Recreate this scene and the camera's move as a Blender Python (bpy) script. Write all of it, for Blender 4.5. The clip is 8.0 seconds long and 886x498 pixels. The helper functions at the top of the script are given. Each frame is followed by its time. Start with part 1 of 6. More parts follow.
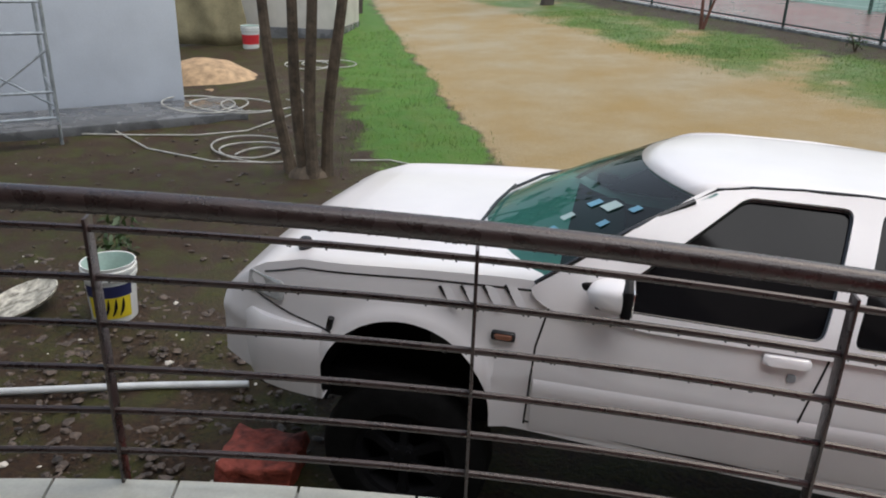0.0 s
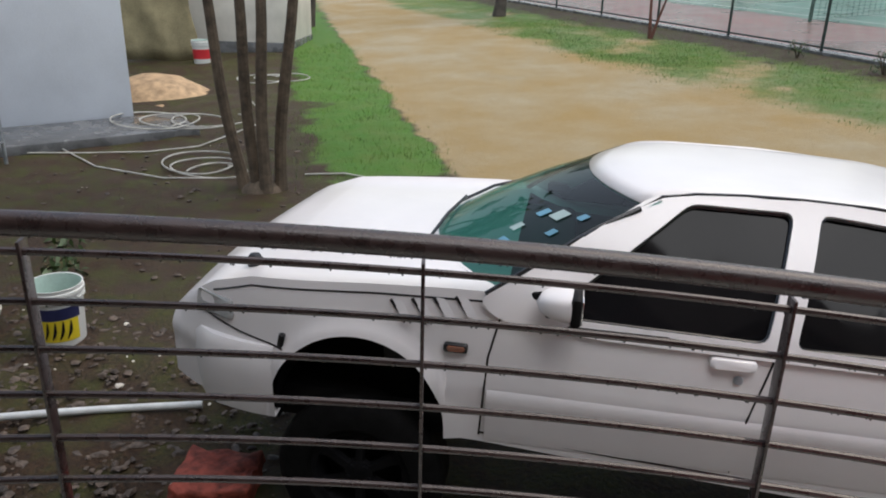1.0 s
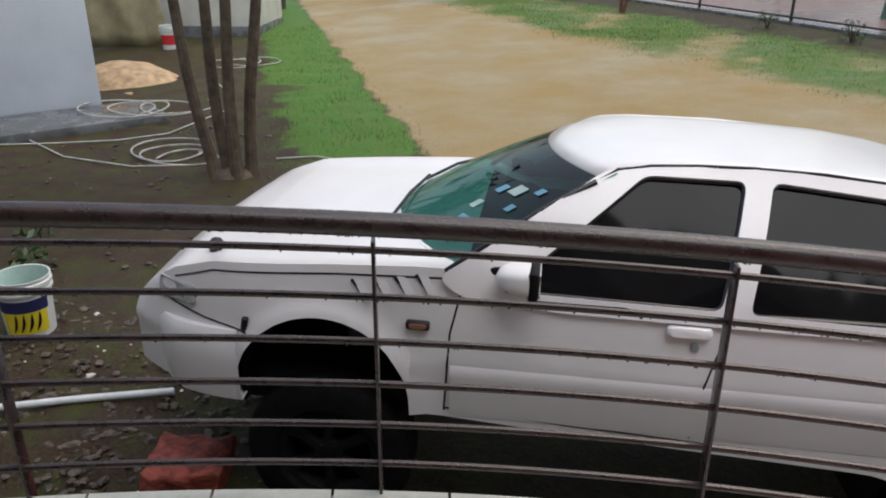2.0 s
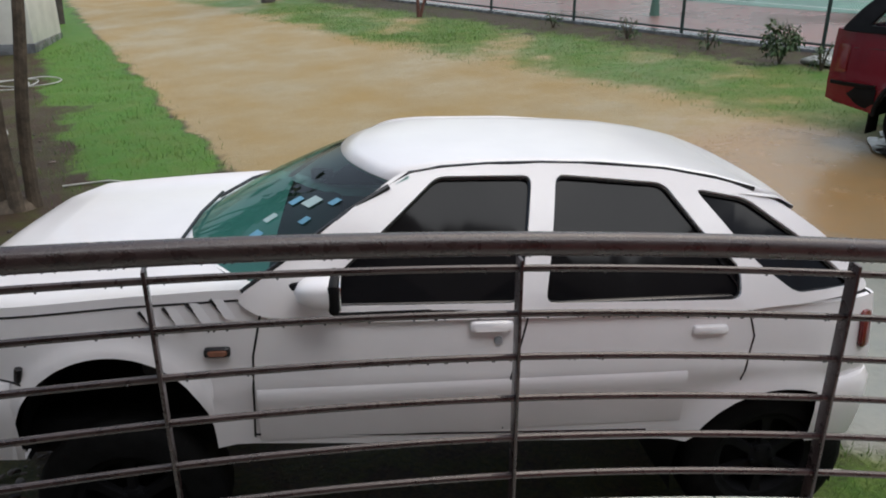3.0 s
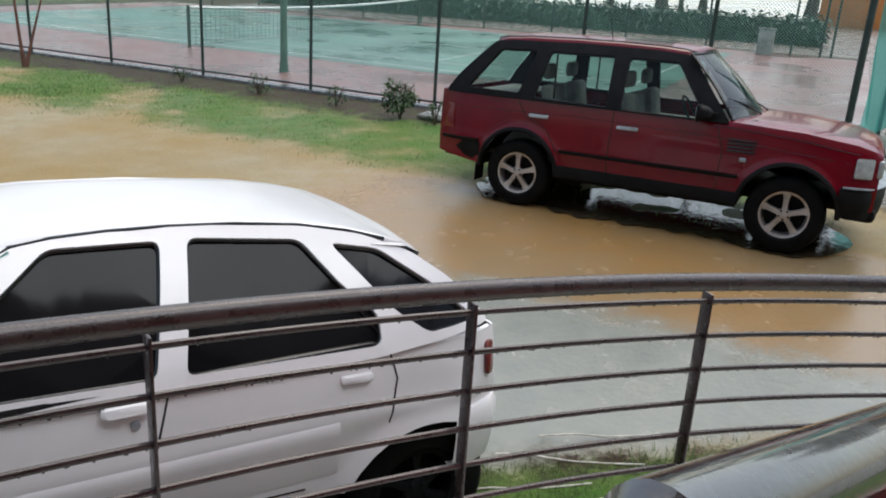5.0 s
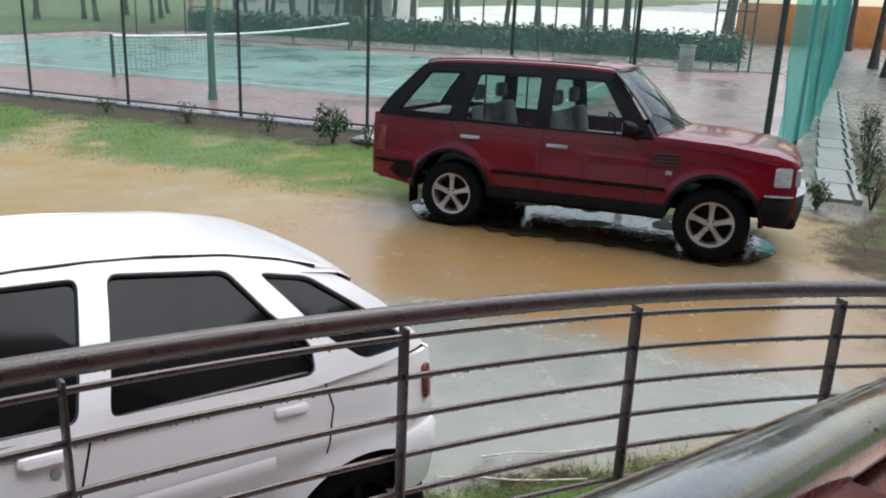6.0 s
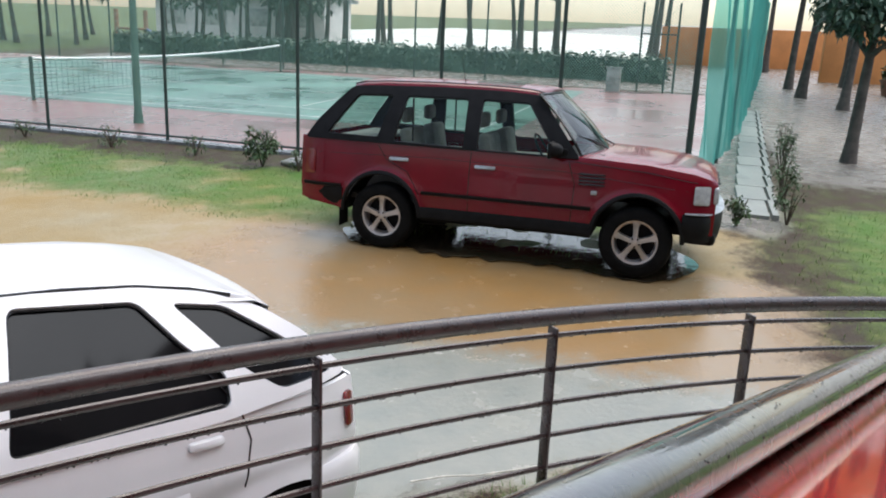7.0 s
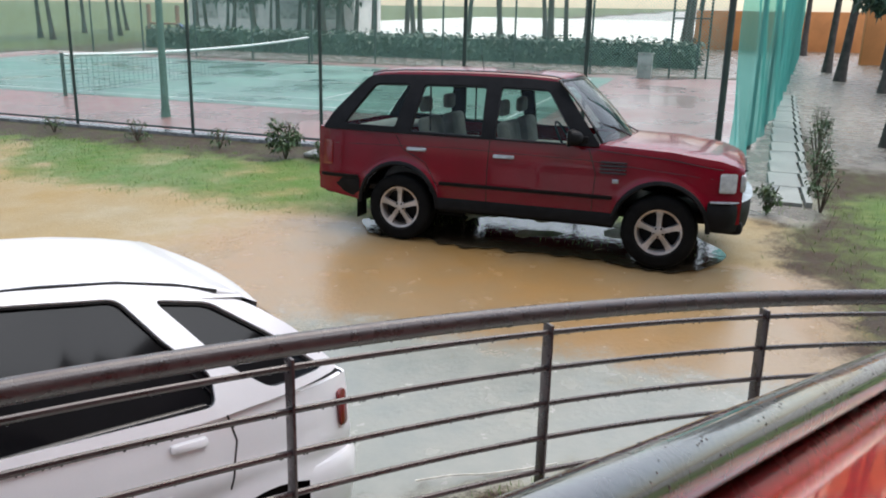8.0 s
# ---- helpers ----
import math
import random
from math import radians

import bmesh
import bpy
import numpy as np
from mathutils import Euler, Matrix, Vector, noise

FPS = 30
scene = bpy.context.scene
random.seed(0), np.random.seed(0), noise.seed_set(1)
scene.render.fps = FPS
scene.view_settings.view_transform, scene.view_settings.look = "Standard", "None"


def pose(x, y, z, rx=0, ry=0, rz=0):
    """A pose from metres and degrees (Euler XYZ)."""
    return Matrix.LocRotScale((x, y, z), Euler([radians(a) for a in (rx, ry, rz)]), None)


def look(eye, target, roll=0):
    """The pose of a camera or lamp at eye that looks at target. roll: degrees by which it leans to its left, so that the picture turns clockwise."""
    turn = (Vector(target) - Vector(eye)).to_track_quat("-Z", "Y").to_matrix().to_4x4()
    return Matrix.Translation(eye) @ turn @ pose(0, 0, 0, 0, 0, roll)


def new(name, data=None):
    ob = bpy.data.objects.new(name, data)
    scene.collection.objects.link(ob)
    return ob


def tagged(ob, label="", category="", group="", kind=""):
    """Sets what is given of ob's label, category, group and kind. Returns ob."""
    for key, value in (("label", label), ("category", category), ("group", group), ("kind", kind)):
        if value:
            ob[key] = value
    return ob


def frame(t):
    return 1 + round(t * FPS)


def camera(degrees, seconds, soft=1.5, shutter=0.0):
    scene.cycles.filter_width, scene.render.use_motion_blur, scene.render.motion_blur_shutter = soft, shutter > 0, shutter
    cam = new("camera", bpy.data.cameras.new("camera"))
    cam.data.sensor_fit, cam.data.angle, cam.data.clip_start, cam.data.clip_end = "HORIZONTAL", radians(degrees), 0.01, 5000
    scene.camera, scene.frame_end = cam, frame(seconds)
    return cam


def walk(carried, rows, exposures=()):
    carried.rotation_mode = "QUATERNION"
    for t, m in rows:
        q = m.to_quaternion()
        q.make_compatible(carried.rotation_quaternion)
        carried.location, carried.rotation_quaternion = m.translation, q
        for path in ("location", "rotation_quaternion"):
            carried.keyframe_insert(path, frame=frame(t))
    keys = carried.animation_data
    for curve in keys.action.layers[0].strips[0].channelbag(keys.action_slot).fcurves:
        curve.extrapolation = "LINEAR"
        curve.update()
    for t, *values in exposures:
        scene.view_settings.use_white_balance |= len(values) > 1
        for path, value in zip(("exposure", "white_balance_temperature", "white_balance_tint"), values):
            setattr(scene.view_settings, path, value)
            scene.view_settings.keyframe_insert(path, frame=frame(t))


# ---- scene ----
cam = camera(60.0, 8.0, 1.9)
PATH = [
    (0, (1.486, 0.479, 2.358), (0.632, 2.127, 1.615), 1.75),
    (0.5, (1.506, 0.477, 2.364), (0.690, 2.150, 1.635), 1.82),
    (1, (1.518, 0.499, 2.364), (0.751, 2.202, 1.650), 1.40),
    (1.2, (1.527, 0.505, 2.363), (0.759, 2.204, 1.638), 1.35),
    (2.3, (1.649, 0.527, 2.363), (0.987, 2.249, 1.591), -0.69),
    (2.5, (1.676, 0.553, 2.360), (1.108, 2.303, 1.574), -0.03),
    (3, (1.689, 0.596, 2.355), (1.401, 2.429, 1.609), -0.31),
    (3.5, (1.676, 0.634, 2.353), (1.653, 2.493, 1.617), -0.20),
    (4, (1.677, 0.644, 2.360), (1.871, 2.515, 1.680), 0.97),
    (4.5, (1.705, 0.641, 2.363), (2.134, 2.500, 1.763), 2.49),
    (5, (1.739, 0.656, 2.366), (2.332, 2.471, 1.771), 3.58),
    (5.2, (1.755, 0.653, 2.367), (2.380, 2.460, 1.782), 3.39),
    (6.3, (1.783, 0.664, 2.373), (2.585, 2.422, 1.857), 2.30),
    (6.5, (1.790, 0.656, 2.385), (2.637, 2.396, 1.880), 2.34),
    (7, (1.855, 0.637, 2.389), (2.746, 2.363, 1.913), 2.42),
    (7.5, (1.953, 0.620, 2.381), (2.761, 2.390, 1.918), 1.10),
    (8, (2.058, 0.690, 2.371), (2.868, 2.448, 1.868), 1.37),
]
walk(cam, [(t, look(eye, target, roll)) for t, eye, target, roll in PATH], [(0, 0.36, 6500, 10), (1.2, 0.35, 6500, 10), (3.0, 0.27, 6400, 9), (4.0, 0.28, 6300, 8), (5.0, 0.48, 6250, 8), (6.5, 0.80, 6200, 9), (8.0, 0.88, 6200, 10)])

# ---- light: rain, overcast sky ----
world = bpy.data.worlds.new("overcast")
scene.world = world
world.use_nodes = True
wn, wl = world.node_tree.nodes, world.node_tree.links
sky = wn.new("ShaderNodeTexSky")
sky.sky_type = "NISHITA"
sky.sun_disc = False
sky.sun_elevation, sky.sun_rotation = radians(62), radians(40)
sky.air_density, sky.dust_density = 1.5, 4.0
grey = wn.new("ShaderNodeHueSaturation")
grey.inputs["Saturation"].default_value = 0.78
wl.new(sky.outputs[0], grey.inputs["Color"])
wl.new(grey.outputs[0], wn["Background"].inputs[0])
wn["Background"].inputs[1].default_value = 0.15
sun = new("sun", bpy.data.lights.new("sun", "SUN"))
sun.data.energy, sun.data.angle, sun.data.color = 1.3, radians(40), (1.0, 0.98, 0.96)
sun.matrix_world = look((12, -10, 28), (3, 4, 0))


# ---- helpers for shapes ----
def uw(u, w):
    """Plan place from the court's own axes: u along the fence, w away from the veranda."""
    return 0.71 * u + 0.704 * w, -0.704 * u + 0.71 * w


def to_uw(x, y):
    return 0.71 * x - 0.704 * y, 0.704 * x + 0.71 * y


def ground_z(x, y):
    s = 0.55 * x + 0.83 * y - 4.0
    z = 0.0285 * (s + math.sqrt(s * s + 0.6))
    return z


def smooth(a, b, v):
    t = min(1.0, max(0.0, (v - a) / (b - a)))
    return t * t * (3 - 2 * t)


def finish(bm, angle=38):
    bmesh.ops.recalc_face_normals(bm, faces=bm.faces)
    for f in bm.faces:
        f.smooth = True
    lim = radians(angle)
    for e in bm.edges:
        if len(e.link_faces) == 2 and e.calc_face_angle(0) > lim:
            e.smooth = False


def part(name, bm, material, parent=None, label="", m=None, angle=38):
    finish(bm, angle)
    me = bpy.data.meshes.new(name)
    bm.to_mesh(me)
    bm.free()
    me.materials.append(material)
    ob = new(name, me)
    if m is not None:
        ob.matrix_world = m
    if parent is not None:
        ob.parent = parent
    if label:
        tagged(ob, label)
    return ob


def again(name, src, parent, m):
    """Another object on the mesh of src."""
    ob = new(name, src.data)
    ob.parent = parent
    ob.matrix_basis = m
    return ob


def empty(name, m, label, category, group="", kind=""):
    ob = new(name)
    ob.matrix_world = m
    ob.empty_display_size = 0.1
    return tagged(ob, label, category, group, kind)


def box(bm, c, size, bevel=0.0, m=None):
    r = bmesh.ops.create_cube(bm, size=1.0)
    vs = r["verts"]
    mat_ = Matrix.Translation(c) @ (m or Matrix()) @ Matrix.Diagonal((*size, 1))
    bmesh.ops.transform(bm, matrix=mat_, verts=vs)
    if bevel:
        es = list({e for v in vs for e in v.link_edges})
        bmesh.ops.bevel(bm, geom=es, offset=bevel, segments=2, profile=0.5, affect="EDGES")
    return bm


def sweep(bm, pts, radius, n=8, closed=False, flat=1.0):
    """A tube along points; radius a number or a list."""
    pts = [Vector(p) for p in pts]
    k = len(pts)
    rad = radius if isinstance(radius, (list, tuple)) else [radius] * k
    rings = []
    side = None
    for i, p in enumerate(pts):
        if closed:
            d = pts[(i + 1) % k] - pts[i - 1]
        else:
            d = pts[min(i + 1, k - 1)] - pts[max(i - 1, 0)]
        d.normalize()
        ref = Vector((0, 0, 1)) if abs(d.z) < 0.9 else Vector((1, 0, 0))
        if side is None:
            side = d.cross(ref).normalized()
        side = (side - d * side.dot(d)).normalized()
        up = side.cross(d)
        rings.append([bm.verts.new(p + rad[i] * (math.cos(a) * side + flat * math.sin(a) * up)) for a in [2 * math.pi * j / n for j in range(n)]])
    m = k if closed else k - 1
    for i in range(m):
        a, b = rings[i], rings[(i + 1) % k]
        for j in range(n):
            bm.faces.new((a[j], a[(j + 1) % n], b[(j + 1) % n], b[j]))
    if not closed:
        bm.faces.new(rings[0][::-1])
        bm.faces.new(rings[-1])
    return bm


def lathe(bm, profile, n=32, axis="z", c=(0, 0, 0)):
    """Turns (radius, height) round an axis through c."""
    rings = []
    for r, h in profile:
        ring = []
        for j in range(n):
            a = 2 * math.pi * j / n
            x, y = r * math.cos(a), r * math.sin(a)
            p = (x, y, h) if axis == "z" else (x, h, y)
            ring.append(bm.verts.new(Vector(p) + Vector(c)))
        rings.append(ring)
    for a, b in zip(rings, rings[1:]):
        for j in range(n):
            bm.faces.new((a[j], a[(j + 1) % n], b[(j + 1) % n], b[j]))
    return bm


def grid(bm, rows):
    """A sheet from rows of points."""
    vs = [[bm.verts.new(p) for p in row] for row in rows]
    for a, b in zip(vs, vs[1:]):
        for j in range(len(a) - 1):
            bm.faces.new((a[j], a[j + 1], b[j + 1], b[j]))
    return vs


def rounded(poly, r, n=4):
    """A polygon with its corners rounded."""
    out = []
    k = len(poly)
    for i in range(k):
        p = Vector(poly[i])
        a, b = Vector(poly[i - 1]) - p, Vector(poly[(i + 1) % k]) - p
        q = min(r, a.length * 0.45, b.length * 0.45)
        s, e = p + a.normalized() * q, p + b.normalized() * q
        for j in range(n + 1):
            t = j / n
            out.append((1 - t) ** 2 * s + 2 * t * (1 - t) * p + t * t * e)
    return out


def dense(poly, step=0.07):
    out = []
    for i in range(len(poly)):
        a, b = Vector(poly[i]), Vector(poly[(i + 1) % len(poly)])
        m = max(1, int((b - a).length / step))
        out += [a.lerp(b, j / m) for j in range(m)]
    return out


def fill(bm, loops, put):
    """Fills 2D outlines (the later ones are holes) and lays them on a surface with put(a, b)."""
    es = []
    for loop in loops:
        vs = [bm.verts.new((p[0], p[1], 0)) for p in loop]
        es += [bm.edges.new((vs[i], vs[(i + 1) % len(vs)])) for i in range(len(vs))]
    bmesh.ops.triangle_fill(bm, use_beauty=True, use_dissolve=False, edges=es)
    for v in bm.verts:
        v.co = Vector(put(v.co.x, v.co.y))
    return bm


# ---- materials ----
def mat(name, col, rough=0.5, metal=0.0, var=0.15, scale=6.0, bump=0.0, bscale=80.0, coat=0.0, spec=0.5, trans=0.0, col2=None, rvar=0.0, alpha=1.0):
    m = bpy.data.materials.new(name)
    m.use_nodes = True
    n, l = m.node_tree.nodes, m.node_tree.links
    b = n["Principled BSDF"]
    tc = n.new("ShaderNodeTexCoord")
    big, small = n.new("ShaderNodeTexNoise"), n.new("ShaderNodeTexNoise")
    big.inputs["Scale"].default_value, big.inputs["Detail"].default_value = scale, 5
    small.inputs["Scale"].default_value, small.inputs["Detail"].default_value = bscale, 4
    l.new(tc.outputs["Object"], big.inputs["Vector"])
    l.new(tc.outputs["Object"], small.inputs["Vector"])
    add = n.new("ShaderNodeMath")
    add.operation = "MULTIPLY_ADD"
    add.inputs[1].default_value = 0.35
    l.new(small.outputs[0], add.inputs[0])
    l.new(big.outputs[0], add.inputs[2])
    ramp = n.new("ShaderNodeValToRGB")
    lo = tuple(c * (1 - var) for c in col)
    hi = tuple(min(1, c * (1 + var)) for c in col) if col2 is None else col2
    ramp.color_ramp.elements[0].position, ramp.color_ramp.elements[0].color = 0.48, (*lo, 1)
    ramp.color_ramp.elements[1].position, ramp.color_ramp.elements[1].color = 0.85, (*hi, 1)
    l.new(add.outputs[0], ramp.inputs[0])
    l.new(ramp.outputs[0], b.inputs["Base Color"])
    b.inputs["Roughness"].default_value, b.inputs["Metallic"].default_value = rough, metal
    if rvar:
        mr = n.new("ShaderNodeMapRange")
        mr.inputs["From Min"].default_value, mr.inputs["From Max"].default_value = 0.35, 0.65
        mr.inputs["To Min"].default_value, mr.inputs["To Max"].default_value = max(0.02, rough - rvar), min(1, rough + rvar)
        l.new(big.outputs[0], mr.inputs["Value"])
        l.new(mr.outputs[0], b.inputs["Roughness"])
    b.inputs["Coat Weight"].default_value, b.inputs["Coat Roughness"].default_value = coat, 0.06
    b.inputs["Specular IOR Level"].default_value = spec
    b.inputs["Transmission Weight"].default_value = trans
    b.inputs["Alpha"].default_value = alpha
    if bump:
        bp = n.new("ShaderNodeBump")
        bp.inputs["Strength"].default_value, bp.inputs["Distance"].default_value = bump, 0.01
        l.new(small.outputs[0], bp.inputs["Height"])
        l.new(bp.outputs[0], b.inputs["Normal"])
    return m


def clear_glass(name, tint, see, rough=0.02):
    """Glass that lets a share of the light straight through and mirrors the rest by its gloss."""
    m = bpy.data.materials.new(name)
    m.use_nodes = True
    n, l = m.node_tree.nodes, m.node_tree.links
    out = n["Material Output"]
    tr, gl, mix = n.new("ShaderNodeBsdfTransparent"), n["Principled BSDF"], n.new("ShaderNodeMixShader")
    tr.inputs[0].default_value = (*tint, 1)
    gl.inputs["Base Color"].default_value = (0.01, 0.015, 0.015, 1)
    gl.inputs["Roughness"].default_value = rough
    gl.inputs["Coat Weight"].default_value = 0.5
    mix.inputs[0].default_value = 1 - see
    l.new(tr.outputs[0], mix.inputs[1])
    l.new(gl.outputs[0], mix.inputs[2])
    l.new(mix.outputs[0], out.inputs[0])
    return m


M = {
    "white_paint": mat("white_paint", (0.76, 0.74, 0.745), 0.30, var=0.04, scale=3, coat=0.55, bscale=300, bump=0.015),
    "red_paint": mat("red_paint", (0.13, 0.0015, 0.009), 0.25, var=0.15, scale=2.5, spec=0.25, coat=0.35, bscale=400, bump=0.02),
    "tint": mat("tint", (0.006, 0.006, 0.007), 0.08, var=0.2, scale=2, spec=0.14),
    "screen": clear_glass("screen", (0.30, 0.62, 0.56), 0.55),
    "pane": clear_glass("pane", (0.80, 0.90, 0.86), 0.78),
    "black_plastic": mat("black_plastic", (0.007, 0.007, 0.0075), 0.55, var=0.3, scale=9, bump=0.08, bscale=300, spec=0.12),
    "black_trim": mat("black_trim", (0.012, 0.012, 0.013), 0.25, var=0.3, scale=9),
    "rubber": mat("rubber", (0.006, 0.006, 0.006), 0.75, var=0.35, scale=14, bump=0.3, bscale=120, spec=0.1),
    "alloy": mat("alloy", (0.46, 0.43, 0.42), 0.40, metal=0.7, var=0.3, scale=8, rvar=0.12),
    "chrome": mat("chrome", (0.7, 0.7, 0.7), 0.15, metal=1.0, var=0.05),
    "dark_wheel": mat("dark_wheel", (0.007, 0.007, 0.008), 0.6, spec=0.12, var=0.3, scale=12),
    "amber": mat("amber", (0.20, 0.07, 0.035), 0.2, var=0.1, coat=0.5),
    "lamp_red": mat("lamp_red", (0.14, 0.006, 0.008), 0.15, var=0.1, coat=0.6),
    "lamp_clear": mat("lamp_clear", (0.36, 0.37, 0.37), 0.12, var=0.15, scale=25, coat=0.8),
    "seat": mat("seat", (0.30, 0.29, 0.26), 0.75, var=0.2, scale=10, bump=0.2, bscale=200),
    "cabin_dark": mat("cabin_dark", (0.03, 0.03, 0.03), 0.7, var=0.2),
    "rail": mat("rail", (0.035, 0.021, 0.020), 0.30, var=0.35, scale=16, bump=0.25, bscale=240, rvar=0.14, coat=0.35),
    "tile": mat("tile", (0.60, 0.61, 0.54), 0.16, var=0.12, scale=5, bump=0.05, bscale=90, rvar=0.1),
    "grout": mat("grout", (0.16, 0.15, 0.13), 0.8, var=0.3, scale=20),
    # for the unseen wall and soffit; tone set by their bounce and reflections
    "blocker_render": mat("blocker_render", (0.35, 0.285, 0.265), 0.85, var=0.2, scale=2, bump=0.3, bscale=60),
    "render_wall": mat("render_wall", (0.62, 0.60, 0.55), 0.85, var=0.12, scale=2, bump=0.3, bscale=60),
    "blue_wall": mat("blue_wall", (0.56, 0.61, 0.68), 0.8, var=0.07, scale=1.6, bump=0.2, bscale=50),
    "wet_concrete": mat("wet_concrete", (0.11, 0.115, 0.12), 0.25, var=0.35, scale=4, bump=0.25, bscale=50, rvar=0.15),
    "pale_concrete": mat("pale_concrete", (0.36, 0.36, 0.33), 0.35, var=0.3, scale=3, bump=0.3, bscale=60, rvar=0.15),
    "khaki": mat("khaki", (0.30, 0.26, 0.15), 0.85, var=0.25, scale=2.5, bump=0.4, bscale=30),
    "galvanised": mat("galvanised", (0.36, 0.40, 0.43), 0.4, metal=0.5, var=0.25, scale=10),
    "white_plastic": mat("white_plastic", (0.68, 0.70, 0.68), 0.35, var=0.08, scale=6),
    "bucket_inside": mat("bucket_inside", (0.42, 0.55, 0.50), 0.45, var=0.15, scale=5),
    "label_blue": mat("label_blue", (0.02, 0.025, 0.09), 0.4, var=0.2),
    "label_yellow": mat("label_yellow", (0.72, 0.58, 0.03), 0.4, var=0.1),
    "label_red": mat("label_red", (0.55, 0.03, 0.04), 0.4, var=0.1),
    "cable": mat("cable", (0.40, 0.40, 0.37), 0.5, var=0.3, scale=8),
    "pipe_white": mat("pipe_white", (0.60, 0.64, 0.66), 0.3, var=0.12, scale=8),
    "red_brick": mat("red_brick", (0.26, 0.055, 0.035), 0.75, var=0.55, scale=14, bump=0.9, bscale=40),
    "bark": mat("bark", (0.085, 0.065, 0.045), 0.85, var=0.45, scale=9, bump=0.8, bscale=45),
    "bark_dark": mat("bark_dark", (0.070, 0.058, 0.048), 0.85, var=0.4, scale=6, bump=0.8, bscale=30),
    "leaf": mat("leaf", (0.045, 0.085, 0.025), 0.5, var=0.5, scale=1.5),
    "leaf_dark": mat("leaf_dark", (0.050, 0.092, 0.060), 0.5, var=0.5, scale=0.8),
    "grass": mat("grass", (0.12, 0.21, 0.045), 0.6, var=0.35, scale=0.9),
    "stones": mat("stones", (0.075, 0.056, 0.043), 0.6, var=0.7, scale=14, bump=0.4, bscale=60),
    "paper_bits": mat("paper_bits", (0.55, 0.52, 0.46), 0.6, var=0.3, scale=14),
    "fence_green": mat("fence_green", (0.022, 0.040, 0.034), 0.5, var=0.3, scale=8),
    "teal_net": clear_glass("teal_net", (0.45, 0.85, 0.78), 0.5, 0.7),
    "court_green": mat("court_green", (0.085, 0.195, 0.15), 0.34, var=0.25, scale=0.5, bump=0.04, bscale=60, rvar=0.14),
    "court_red": mat("court_red", (0.22, 0.11, 0.10), 0.32, var=0.2, scale=0.5, bump=0.04, bscale=60, rvar=0.14),
    "line_white": mat("line_white", (0.62, 0.66, 0.63), 0.35, var=0.1, scale=4),
    # pale green puts the rain haze over the court into the wire colour
    "haze_wire": mat("haze_wire", (0.25, 0.43, 0.36), 0.5, var=0.2, scale=3),
    "net_dark": mat("net_dark", (0.02, 0.05, 0.04), 0.7, var=0.2),
    "orange_wall": mat("orange_wall", (0.56, 0.22, 0.065), 0.75, var=0.14, scale=1.2, bump=0.1, bscale=30),
    "red_gloss": mat("red_gloss", (0.50, 0.03, 0.035), 0.10, var=0.15, scale=4, coat=1.0, bscale=25, bump=0.05),
    "dark_pipe": mat("dark_pipe", (0.045, 0.042, 0.043), 0.24, var=0.3, scale=22, bump=0.10, bscale=130, coat=1.0, rvar=0.1),
    "sticker_blue": mat("sticker_blue", (0.12, 0.30, 0.42), 0.5, var=0.15),
    "sticker_white": mat("sticker_white", (0.34, 0.46, 0.46), 0.5, var=0.1),
    "pot": mat("pot", (0.22, 0.10, 0.06), 0.6, var=0.25),
    "blue_slide": mat("blue_slide", (0.10, 0.16, 0.42), 0.4, var=0.15),
}
M["teal_net"].node_tree.nodes["Principled BSDF"].inputs["Base Color"].default_value = (0.07, 0.34, 0.30, 1)
M["teal_net"].node_tree.nodes["Principled BSDF"].inputs["Coat Weight"].default_value = 0.0
for wet in ("red_paint", "white_paint"):
    M[wet].node_tree.nodes["Principled BSDF"].inputs["Coat Roughness"].default_value = 0.04 if wet == "red_paint" else 0.14
for film_ in ("red_gloss", "dark_pipe"):
    M[film_].node_tree.nodes["Principled BSDF"].inputs["Coat IOR"].default_value = 2.2 if film_ == "red_gloss" else 1.65


